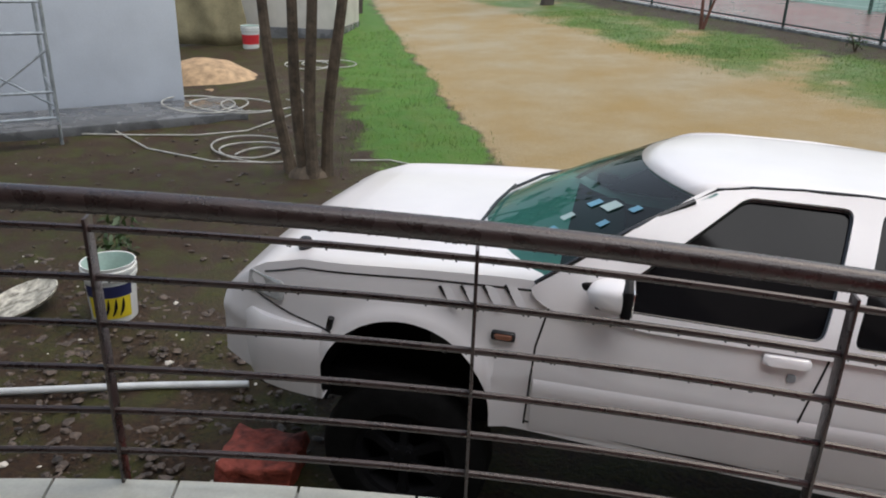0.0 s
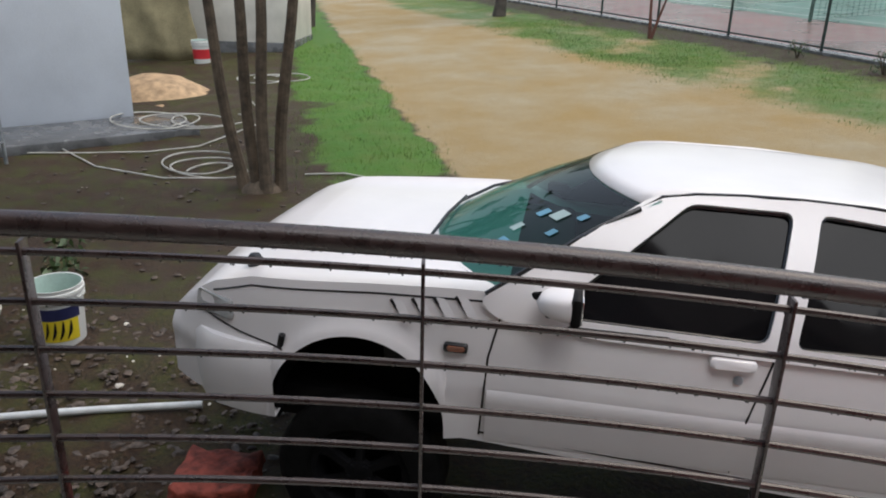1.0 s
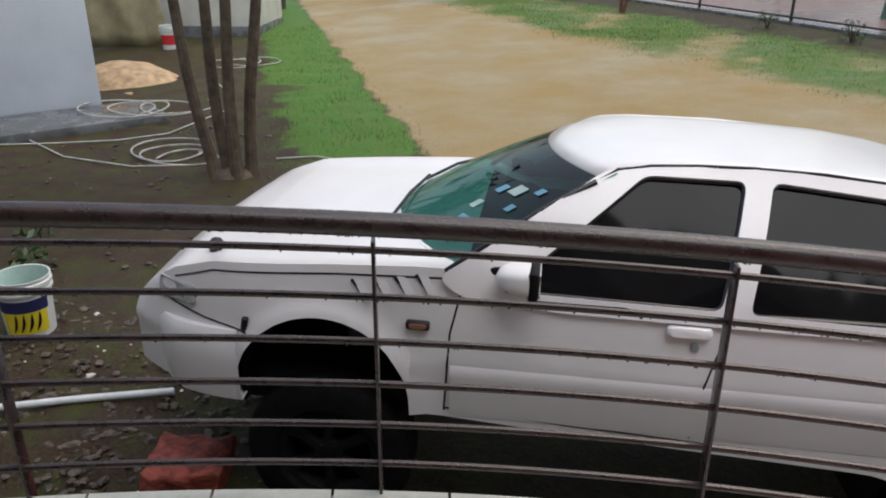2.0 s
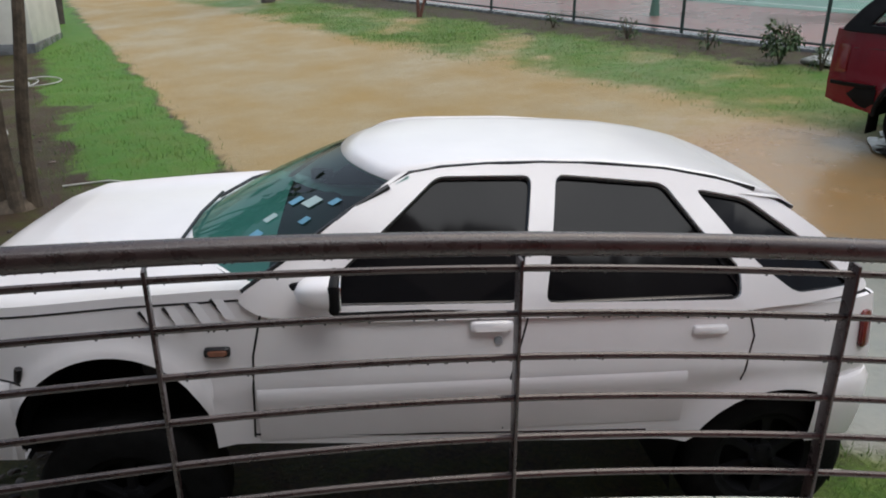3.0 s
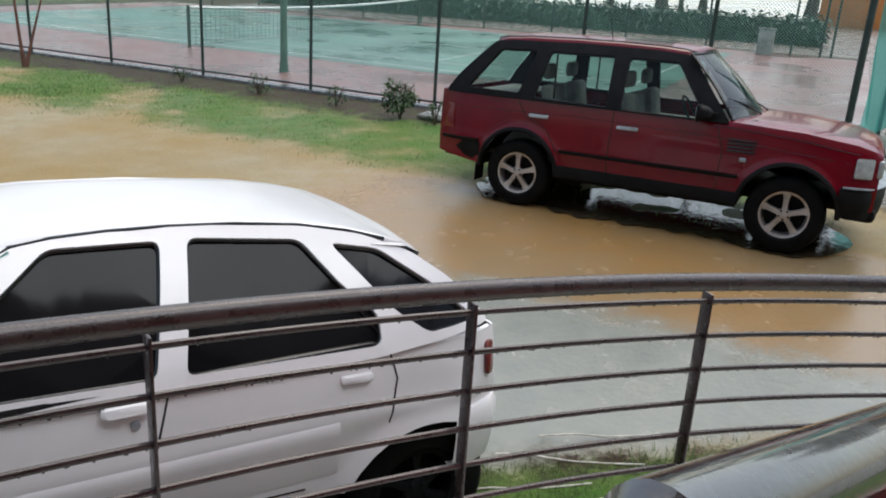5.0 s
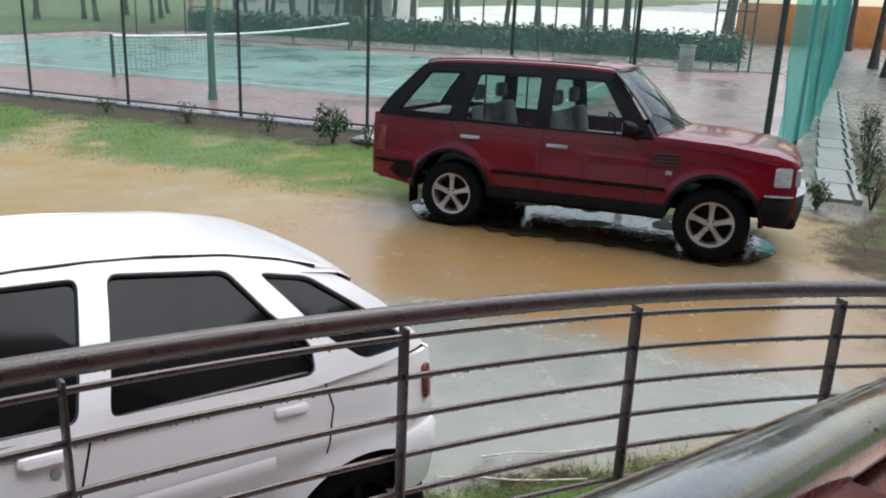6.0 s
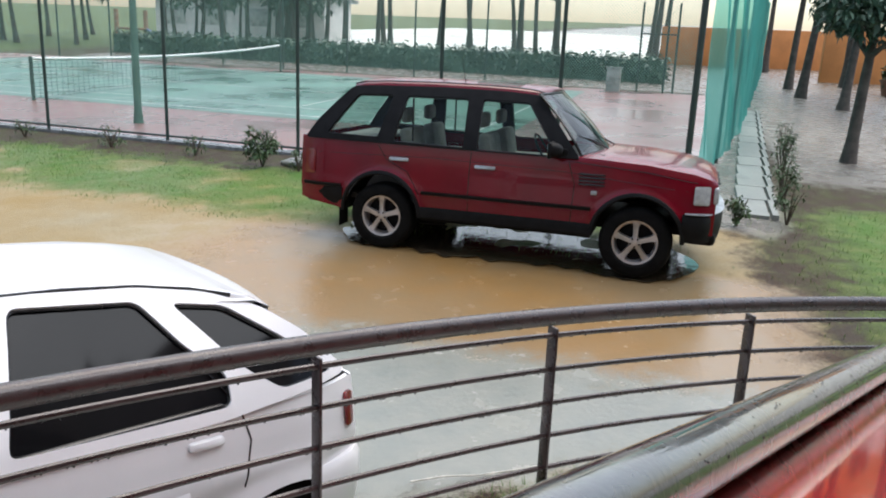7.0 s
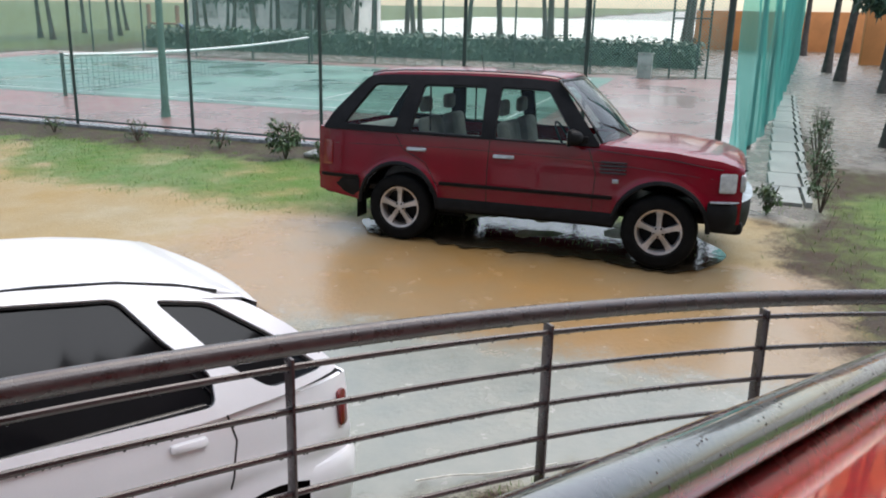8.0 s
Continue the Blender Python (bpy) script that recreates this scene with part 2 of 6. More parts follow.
def ground_material():
    """Bare soil, sand, grass, shallow brown water and flooded concrete, by masks on the sheet."""
    m = bpy.data.materials.new("wet_ground")
    m.use_nodes = True
    n, l = m.node_tree.nodes, m.node_tree.links
    b = n["Principled BSDF"]
    tc = n.new("ShaderNodeTexCoord")

    def noise_tex(scale, detail=6, rough=0.6):
        t = n.new("ShaderNodeTexNoise")
        t.inputs["Scale"].default_value, t.inputs["Detail"].default_value, t.inputs["Roughness"].default_value = scale, detail, rough
        l.new(tc.outputs["Object"], t.inputs["Vector"])
        return t.outputs[0]

    def ramp(src, a, ca, z, cz):
        r = n.new("ShaderNodeValToRGB")
        r.color_ramp.elements[0].position, r.color_ramp.elements[0].color = a, (*ca, 1)
        r.color_ramp.elements[1].position, r.color_ramp.elements[1].color = z, (*cz, 1)
        l.new(src, r.inputs[0])
        return r.outputs[0]

    def calc(op, a, v):
        q = n.new("ShaderNodeMath")
        q.operation = op
        q.use_clamp = False
        for i, s in enumerate((a, v)):
            if isinstance(s, (int, float)):
                q.inputs[i].default_value = s
            else:
                l.new(s, q.inputs[i])
        return q.outputs[0]

    mid, fine, broad = noise_tex(3.5), noise_tex(38, 8, 0.7), noise_tex(0.6, 4)
    ragged = calc("MULTIPLY", calc("SUBTRACT", calc("ADD", calc("MULTIPLY", mid, 0.6), calc("MULTIPLY", fine, 0.4)), 0.5), 1.7)

    def mask(name, hard=0.18):
        at = n.new("ShaderNodeAttribute")
        at.attribute_name = name
        r = n.new("ShaderNodeMapRange")
        r.interpolation_type = "SMOOTHSTEP"
        r.inputs["From Min"].default_value, r.inputs["From Max"].default_value = 0.5 - hard, 0.5 + hard
        l.new(calc("ADD", at.outputs["Fac"], ragged), r.inputs["Value"])
        return r.outputs[0]

    def over(f, a, c):
        x = n.new("ShaderNodeMixRGB")
        l.new(f, x.inputs[0])
        for i, s in ((1, a), (2, c)):
            if isinstance(s, tuple):
                x.inputs[i].default_value = (*s, 1) if len(s) == 3 else s
            else:
                l.new(s, x.inputs[i])
        return x.outputs[0]

    soil = over(ramp(broad, 0.4, (0, 0, 0), 0.62, (1, 1, 1)), ramp(fine, 0.32, (0.013, 0.008, 0.005), 0.72, (0.092, 0.056, 0.034)), ramp(fine, 0.32, (0.018, 0.013, 0.009), 0.72, (0.108, 0.078, 0.055)))
    moss = over(ramp(mid, 0.44, (0, 0, 0), 0.62, (0.8, 0.8, 0.8)), soil, ramp(fine, 0.3, (0.024, 0.032, 0.009), 0.75, (0.095, 0.100, 0.028)))
    sand = over(ramp(broad, 0.35, (0, 0, 0), 0.7, (1, 1, 1)), ramp(fine, 0.25, (0.25, 0.195, 0.105), 0.8, (0.40, 0.33, 0.20)), ramp(fine, 0.25, (0.25, 0.170, 0.065), 0.8, (0.37, 0.265, 0.115)))
    lawn = over(ramp(mid, 0.35, (0, 0, 0), 0.75, (1, 1, 1)), ramp(fine, 0.3, (0.045, 0.10, 0.012), 0.8, (0.09, 0.22, 0.03)), ramp(fine, 0.3, (0.10, 0.135, 0.035), 0.8, (0.20, 0.19, 0.07)))
    strong = over(ramp(mid, 0.3, (0, 0, 0), 0.8, (1, 1, 1)), ramp(fine, 0.3, (0.04, 0.12, 0.012), 0.8, (0.08, 0.24, 0.03)), ramp(fine, 0.3, (0.07, 0.12, 0.02), 0.8, (0.16, 0.21, 0.05)))
    brown = over(ramp(broad, 0.4, (0, 0, 0), 0.65, (1, 1, 1)), (0.24, 0.165, 0.085), (0.27, 0.155, 0.055))
    slab = over(ramp(mid, 0.35, (0, 0, 0), 0.7, (1, 1, 1)), (0.175, 0.19, 0.165), (0.22, 0.225, 0.19))
    pave = over(ramp(mid, 0.35, (0, 0, 0), 0.7, (1, 1, 1)), (0.13, 0.11, 0.09), (0.21, 0.185, 0.155))
    m_sand, m_lawn, m_strong, m_brown, m_slab, m_pave = mask("sand", 0.25), mask("lawn", 0.3), mask("strong", 0.12), mask("brown", 0.35), mask("slab", 0.3), mask("pave", 0.3)
    col = moss
    for f, c in ((m_sand, sand), (m_pave, pave), (m_lawn, lawn), (m_strong, strong), (m_brown, brown), (m_slab, slab)):
        col = over(f, col, c)
    l.new(col, b.inputs["Base Color"])
    water = calc("MAXIMUM", m_brown, m_slab)
    rough = over(water, over(m_pave, over(m_sand, ramp(fine, 0.3, (0.45,) * 3, 0.8, (0.85,) * 3), ramp(broad, 0.35, (0.42,) * 3, 0.65, (0.75,) * 3)), ramp(mid, 0.3, (0.12,) * 3, 0.7, (0.4,) * 3)), ramp(mid, 0.3, (0.10,) * 3, 0.75, (0.34,) * 3))
    l.new(rough, b.inputs["Roughness"])
    l.new(ramp(calc("MAXIMUM", water, m_pave), 0.2, (0.16,) * 3, 0.8, (0.5,) * 3), b.inputs["Specular IOR Level"])
    rough_ground, ripple = n.new("ShaderNodeBump"), n.new("ShaderNodeBump")
    l.new(calc("MULTIPLY", fine, calc("SUBTRACT", 1.0, calc("MULTIPLY", water, 0.93))), rough_ground.inputs["Height"])
    rough_ground.inputs["Strength"].default_value, rough_ground.inputs["Distance"].default_value = 0.8, 0.03
    l.new(calc("MULTIPLY", noise_tex(22, 3), water), ripple.inputs["Height"])
    ripple.inputs["Strength"].default_value, ripple.inputs["Distance"].default_value = 0.25, 0.012
    l.new(rough_ground.outputs[0], ripple.inputs["Normal"])
    l.new(ripple.outputs[0], b.inputs["Normal"])
    return m


# ---- ground: one sheet to the horizon ----
def zone(x, y):
    """Shares of sand, lawn, strong green grass, brown water, flooded slab and wet paving at a place."""
    u, w = to_uw(x, y)
    s = -0.796 * (x + 1.76) - 0.605 * (y - 8.0)
    s += 0.14 * noise.noise(Vector((x * 1.4, y * 1.4, 0))) + 0.06 * noise.noise(Vector((x * 5, y * 5, 3)))
    along = -0.605 * (x + 1.9) + 0.796 * (y - 8.0)
    strong = smooth(-0.22, 0.22, s) * smooth(1.9, 1.0, s) * smooth(-1.6, 1.2, along) * (0.85 + 0.5 * noise.noise(Vector((x * 0.9, y * 0.9, 7))))
    sand = smooth(0.26, -0.22, s) * smooth(13.3, 11.6, w) * smooth(2.3, 0.9, u) * smooth(4.4, 5.4, y + 0.25 * x)
    patch = 0.78 + 0.75 * noise.noise(Vector((x * 0.75, y * 0.75, 5))) + 0.3 * noise.noise(Vector((x * 2.6, y * 2.6, 1)))
    lawn = smooth(9.3, 10.9, w + 0.35 * noise.noise(Vector((x * 0.6, y * 0.6, 9)))) * smooth(13.5, 12.4, w) * smooth(1.2, 0.2, u) * patch
    lawn = max(lawn, smooth(1.3, 2.2, u) * smooth(7.6, 9.2, w) * smooth(14.8, 13.2, w) * (0.25 + 0.75 * smooth(2.0, 3.6, u)))
    lawn = max(lawn, smooth(3.2, 4.4, u) * smooth(3.5, 5.0, w) * smooth(12.0, 10.0, w))
    lawn = max(lawn, 0.85 * smooth(2.5, 3.1, x) * smooth(4.25, 3.55, y + 0.12 * (x - 3)) * smooth(6.2, 5.2, x))
    lawn = max(lawn, 0.55 * smooth(-30, -34, u) * smooth(14.0, 15.0, w))
    slab = smooth(-3.4, -1.6, u + 0.25 * (7 - w)) * smooth(8.0, 6.6, w) * smooth(3.65, 4.35, y + 0.1 * (x - 3)) * smooth(2.3, 3.2, x) * smooth(4.6, 3.4, u)
    brown = smooth(-6.5, -2.5, u) * smooth(6.4, 7.6, w) * smooth(10.4, 9.6, w) * smooth(2.6, 1.4, u)
    pave = smooth(32, 33.5, w) * smooth(-30, -27, u)
    pave = max(pave, smooth(2.0, 3.0, u) * smooth(14.5, 17.5, w), smooth(0.9, 1.4, u) * smooth(2.6, 1.8, u) * smooth(11.5, 12.5, w))
    return sand, lawn, strong, brown, slab, pave


def spread(a, b, fine_a, fine_b, step, grow=1.07):
    """Grid lines that are close in the middle and widen outwards."""
    out = [fine_a + i * step for i in range(int((fine_b - fine_a) / step) + 1)]
    lo, hi, d = out[0], out[-1], step
    left, right = [], []
    while lo > a:
        d *= grow
        lo -= d
        left.append(lo)
    d = step
    while hi < b:
        d *= grow
        hi += d
        right.append(hi)
    return left[::-1] + out + right


def build_ground():
    xs, ys = spread(-400, 500, -9, 14, 0.13), spread(-60, 600, 2.0, 19, 0.13)
    nx, ny = len(xs), len(ys)
    verts, vals = [], []
    for y in ys:
        for x in xs:
            z = ground_z(x, y)
            near = smooth(14, 9, abs(x - 2)) * smooth(18, 12, y)
            zs = zone(x, y)
            wet = max(zs[3], zs[4])
            rough = 0.018 if zs[0] < 0.5 else 0.008
            z += near * (1 - wet) * rough * noise.noise(Vector((x * 2.3, y * 2.3, 0))) * 2
            if zs[2] > 0.3 or zs[1] > 0.4:
                z += 0.012 * near
            verts.append((x, y, z))
            vals.append(zs)
    faces = [(j * nx + i, j * nx + i + 1, (j + 1) * nx + i + 1, (j + 1) * nx + i) for j in range(ny - 1) for i in range(nx - 1)]
    me = bpy.data.meshes.new("ground")
    me.from_pydata(verts, [], faces)
    for k, name in enumerate(("sand", "lawn", "strong", "brown", "slab", "pave")):
        me.attributes.new(name, "FLOAT", "POINT").data.foreach_set("value", [v[k] for v in vals])
    me.polygons.foreach_set("use_smooth", [True] * len(faces))
    me.materials.append(ground_material())
    return tagged(new("ground", me), "rain-soaked bare soil, sand track and grass with brown puddles", "ground", kind="structure")


build_ground()


# ---- veranda: floor, curved guard rail, unseen light blockers behind ----
RING = (3.808, -4.493)
REACH = 7.305


def on_ring(deg, r, z):
    return (RING[0] + r * math.sin(radians(deg)), RING[1] + r * math.cos(radians(deg)), z)


def bar_top(deg):
    """Height of the top bar: the rail falls with the ramp."""
    return 1.410 - 0.0079 * deg


GAP = 0.1341


def floor_z(deg):
    return bar_top(deg) - 0.768


def floor_at(x):
    return floor_z(math.degrees(math.asin(max(-0.8, min(0.8, (x - RING[0]) / REACH)))))


def build_veranda():
    bm = bmesh.new()
    rows = []
    for i in range(96):
        d = -50 + i
        row = []
        for r in (7.29, 7.29, 6.1, 4.6, 3.0, 1.4):
            x, y, _ = on_ring(d, r, 0)
            row.append((x, y, floor_at(x) - 0.012))
        row[0] = (row[0][0], row[0][1], -0.3)
        rows.append(row)
    grid(bm, rows)
    floor = tagged(part("floor", bm, M["pale_concrete"], angle=30), "sloping raised walkway slab edged with pale cream tiles", "floor", kind="structure")
    # edge tiles laid along the curve, a second course of square tiles behind
    for row, (r0, r1, step) in enumerate(((7.165, 7.308, 2.7), (6.855, 7.16, 2.6), (6.545, 6.85, 2.7))):
        a = step * 0.5 - 0.03
        bm = bmesh.new()
        low, high = -0.05 if row == 0 else -0.02, 0.0
        ring = []
        for z, ins in ((low, 0.0), (high - 0.004, 0.0), (high, 0.005)):
            pts = []
            for rr, s0, s1 in ((r0 + ins, -a, a), (r1 - ins, a, -a)):
                for k in range(4):
                    t = radians(s0 + (s1 - s0) * k / 3)
                    pts.append(bm.verts.new((rr * math.sin(t), rr * math.cos(t), z)))
            ring.append(pts)
        for p, q in zip(ring, ring[1:]):
            for k in range(8):
                bm.faces.new((p[k], p[(k + 1) % 8], q[(k + 1) % 8], q[k]))
        bm.faces.new(ring[-1])
        first = None
        for k in range(int(88 / step)):
            d = -49 + k * step + 0.7 * row
            turn = Matrix.Translation((RING[0], RING[1], floor_z(d))) @ Matrix.Rotation(-radians(d), 4, "Z") @ Matrix.Rotation(0.062, 4, "Y")
            if first is None:
                first = part("tile", bm, M["tile"], floor, angle=60)
                first.matrix_basis = turn
            else:
                again("tile", first, floor, turn)
    # unseen wall and soffit, added behind the camera to block sky and darken reflections
    bm = bmesh.new()
    box(bm, (3.0, -3.3, 6.0), (20, 0.25, 13.0))
    tagged(part("wall_unseen", bm, M["blocker_render"]), "unseen high wall added behind the walkway to darken reflections", "wall", kind="structure")
    bm = bmesh.new()
    box(bm, (3.4, -1.05, 3.5), (12, 4.3, 0.18))
    tagged(part("ceiling", bm, M["blocker_render"]), "unseen soffit added over the inner floor to block skylight", "ceiling", kind="structure")


def build_rail():
    rail = empty("guard_rail", Matrix.Translation(on_ring(0, REACH, floor_z(0))), "curved dark brown steel guard rail wet with rain", "railing")
    inv = rail.matrix_world.inverted()
    degs = [-50 + 0.75 * i for i in range(113)]
    bm = bmesh.new()
    sweep(bm, [on_ring(d, REACH - 0.09, bar_top(d) + 0.105) for d in degs], 0.031, 14)
    ob = part("handrail", bm, M["rail"], rail, "round dark brown handrail beaded with raindrops")
    ob.matrix_parent_inverse = inv
    for k in range(6):
        bm = bmesh.new()
        sweep(bm, [on_ring(d, REACH, bar_top(d) - k * GAP) for d in degs], 0.0105, 8)
        part("bar", bm, M["rail"], rail).matrix_parent_inverse = inv
    for d in (-48.0, -40.4, -32.63, -24.93, -17.58, -10.18, -2.84, 5.02, 12.7, 20.4, 28.0):
        bm = bmesh.new()
        z1 = bar_top(d) + 0.03
        m = Matrix.Rotation(-radians(d), 4, "Z")
        z0 = floor_z(d) - 0.04
        box(bm, on_ring(d, REACH + 0.008, (z1 + z0) / 2), (0.010, 0.055, z1 - z0), 0.003, m)
        post = part("post", bm, M["rail"], rail)
        post.matrix_parent_inverse = inv
        bm = bmesh.new()
        sweep(bm, [on_ring(d, REACH + 0.01, z1 - 0.03), on_ring(d, REACH - 0.01, z1 + 0.015), on_ring(d, REACH - 0.073, bar_top(d) + 0.088)], 0.013, 8)
        part("bracket", bm, M["rail"], post).matrix_parent_inverse = inv
    # drops hanging under the rails
    bm = bmesh.new()
    rnd = random.Random(4)
    for i in range(520):
        d = rnd.uniform(-40, 16)
        k = rnd.choice((0, 1, 2, 7, 7))
        z = bar_top(d) + 0.105 - 0.033 if k == 7 else bar_top(d) - k * GAP - 0.0125
        r = REACH - 0.09 if k == 7 else REACH
        q = bmesh.ops.create_icosphere(bm, subdivisions=1, radius=rnd.uniform(0.0022, 0.0042))["verts"]
        bmesh.ops.translate(bm, vec=Vector(on_ring(d, r, z)), verts=q)
    drops = part("raindrops", bm, clear_glass("drop", (0.95, 0.97, 0.97), 0.45), rail, "hanging raindrops")
    drops.matrix_parent_inverse = inv
    tagged(drops, kind="stuff")


def build_stair_side():
    """A sloping red parapet with a dark pipe handrail on it."""
    a, b = Vector((2.38, 1.087, 2.057)), Vector((3.24, 1.467, 1.872))
    d = b - a
    p0, p1 = a - 0.12 * d, a + 1.6 * d
    n_ = Vector((d.y, -d.x, 0)).normalized()
    wall = empty("stair_parapet", Matrix.Translation((p0.x, p0.y, floor_at(p0.x))), "sloping glossy red parapet wet with rain under a dark pipe", "parapet")
    inv = wall.matrix_world.inverted()
    bm = bmesh.new()
    rows = []
    for s in (0.0, 0.5, 1.0):
        c = p0.lerp(p1, s) - Vector((0, 0, 0.036))
        rows.append([c - n_ * 0.01 + Vector((0, 0, floor_at(c.x) - c.z)), c - n_ * 0.01, c + n_ * 0.005 + Vector((0, 0, 0.006)), c + n_ * 0.47 + Vector((0, 0, 0.006)), c + n_ * 0.48, c + n_ * 0.48 + Vector((0, 0, floor_at(c.x) - c.z))])
    vs = grid(bm, rows)
    bm.faces.new(vs[0])
    bm.faces.new(vs[-1][::-1])
    part("parapet", bm, M["red_gloss"], wall, "glossy wet red paint").matrix_parent_inverse = inv
    bm = bmesh.new()
    sweep(bm, [a - 0.565 * d] + [(a - 0.545 * d).lerp(p1, i / 12) for i in range(13)], [0.014] + [0.030] * 13, 20)
    part("handrail", bm, M["dark_pipe"], wall, "dark pipe beaded with rain").matrix_parent_inverse = inv
    for s in (0.04, 0.5, 0.96):
        c = p0.lerp(p1, s)
        bm = bmesh.new()
        box(bm, (c.x, c.y, c.z - 0.04), (0.02, 0.02, 0.06), 0.003)
        part("stud", bm, M["dark_pipe"], wall).matrix_parent_inverse = inv
    bm = bmesh.new()
    rnd = random.Random(8)
    for i in range(650):
        c = p0.lerp(p1, rnd.uniform(0, 1))
        ang = rnd.uniform(-1.2, 1.2)
        o = n_ * math.sin(ang) * 0.029 + Vector((0, 0, math.cos(ang) * 0.029))
        q = bmesh.ops.create_icosphere(bm, subdivisions=1, radius=rnd.uniform(0.0009, 0.0022))["verts"]
        bmesh.ops.translate(bm, vec=c + o, verts=q)
    tagged(part("raindrops", bm, M["dark_pipe"], wall), kind="stuff").matrix_parent_inverse = inv


# ---- vehicles ----
def wheel(parent, name, x, y, z, r, rim_r, width, out, rim_mat, spokes, spoke_w, label=""):
    """A tyre with a spoked rim; out is +1 or -1, the side that shows."""
    bm = bmesh.new()
    h = width / 2
    prof = [(rim_r, -h * 0.8), (rim_r + 0.02, -h), (r - 0.045, -h), (r - 0.015, -h * 0.86), (r, -h * 0.6), (r - 0.006, -h * 0.3), (r, 0), (r - 0.006, h * 0.3), (r, h * 0.6), (r - 0.015, h * 0.86), (r - 0.045, h), (rim_r + 0.02, h), (rim_r, h * 0.8)]
    lathe(bm, prof, 40, "y")
    w = part("wheel", bm, M["rubber"], parent, label or "black tyre")
    w.location = (x, y, z)
    bm = bmesh.new()
    o = out * h * 0.72
    lathe(bm, [(rim_r + 0.008, o), (rim_r + 0.002, o + out * 0.012), (rim_r - 0.018, o + out * 0.008), (rim_r - 0.03, o - out * 0.03), (rim_r - 0.035, o - out * 0.12)], 40, "y")
    for k in range(spokes):
        a = 2 * math.pi * k / spokes + math.pi / 2
        rows = []
        for rr, ww, dd in ((0.028, spoke_w * 0.75, 0.0), (0.35 * rim_r, spoke_w * 0.62, 0.004), (0.7 * rim_r, spoke_w * 0.7, -0.004), (rim_r - 0.012, spoke_w * 1.15, 0.0)):
            c, s = math.cos(a), math.sin(a)
            row = []
            for q, dep in ((-1.0, -0.03), (-0.8, 0), (0.8, 0), (1.0, -0.03)):
                px, pz = rr * c - q * ww * s * 0.5, rr * s + q * ww * c * 0.5
                row.append((px, o + out * (0.004 + dd + dep), pz))
            rows.append(row)
        grid(bm, rows)
    lathe(bm, [(0.062, o - out * 0.02), (0.06, o + out * 0.008), (0.035, o + out * 0.014), (0.001, o + out * 0.014)], 20, "y")
    part("rim", bm, rim_mat, w)
    for k in range(5):
        bm = bmesh.new()
        a = 2 * math.pi * (k + 0.5) / 5 + math.pi / 2
        lathe(bm, [(0.010, o), (0.010, o + out * 0.022), (0.001, o + out * 0.024)], 8, "y", (0.045 * math.cos(a), 0, 0.045 * math.sin(a)))
        part("wheel_nut", bm, M["dark_wheel"], w)
    bm = bmesh.new()
    lathe(bm, [(rim_r - 0.02, o - out * 0.10), (0.12, o - out * 0.09), (0.001, o - out * 0.09)], 24, "y")
    part("brake_disc", bm, M["dark_wheel"], w)
    return w


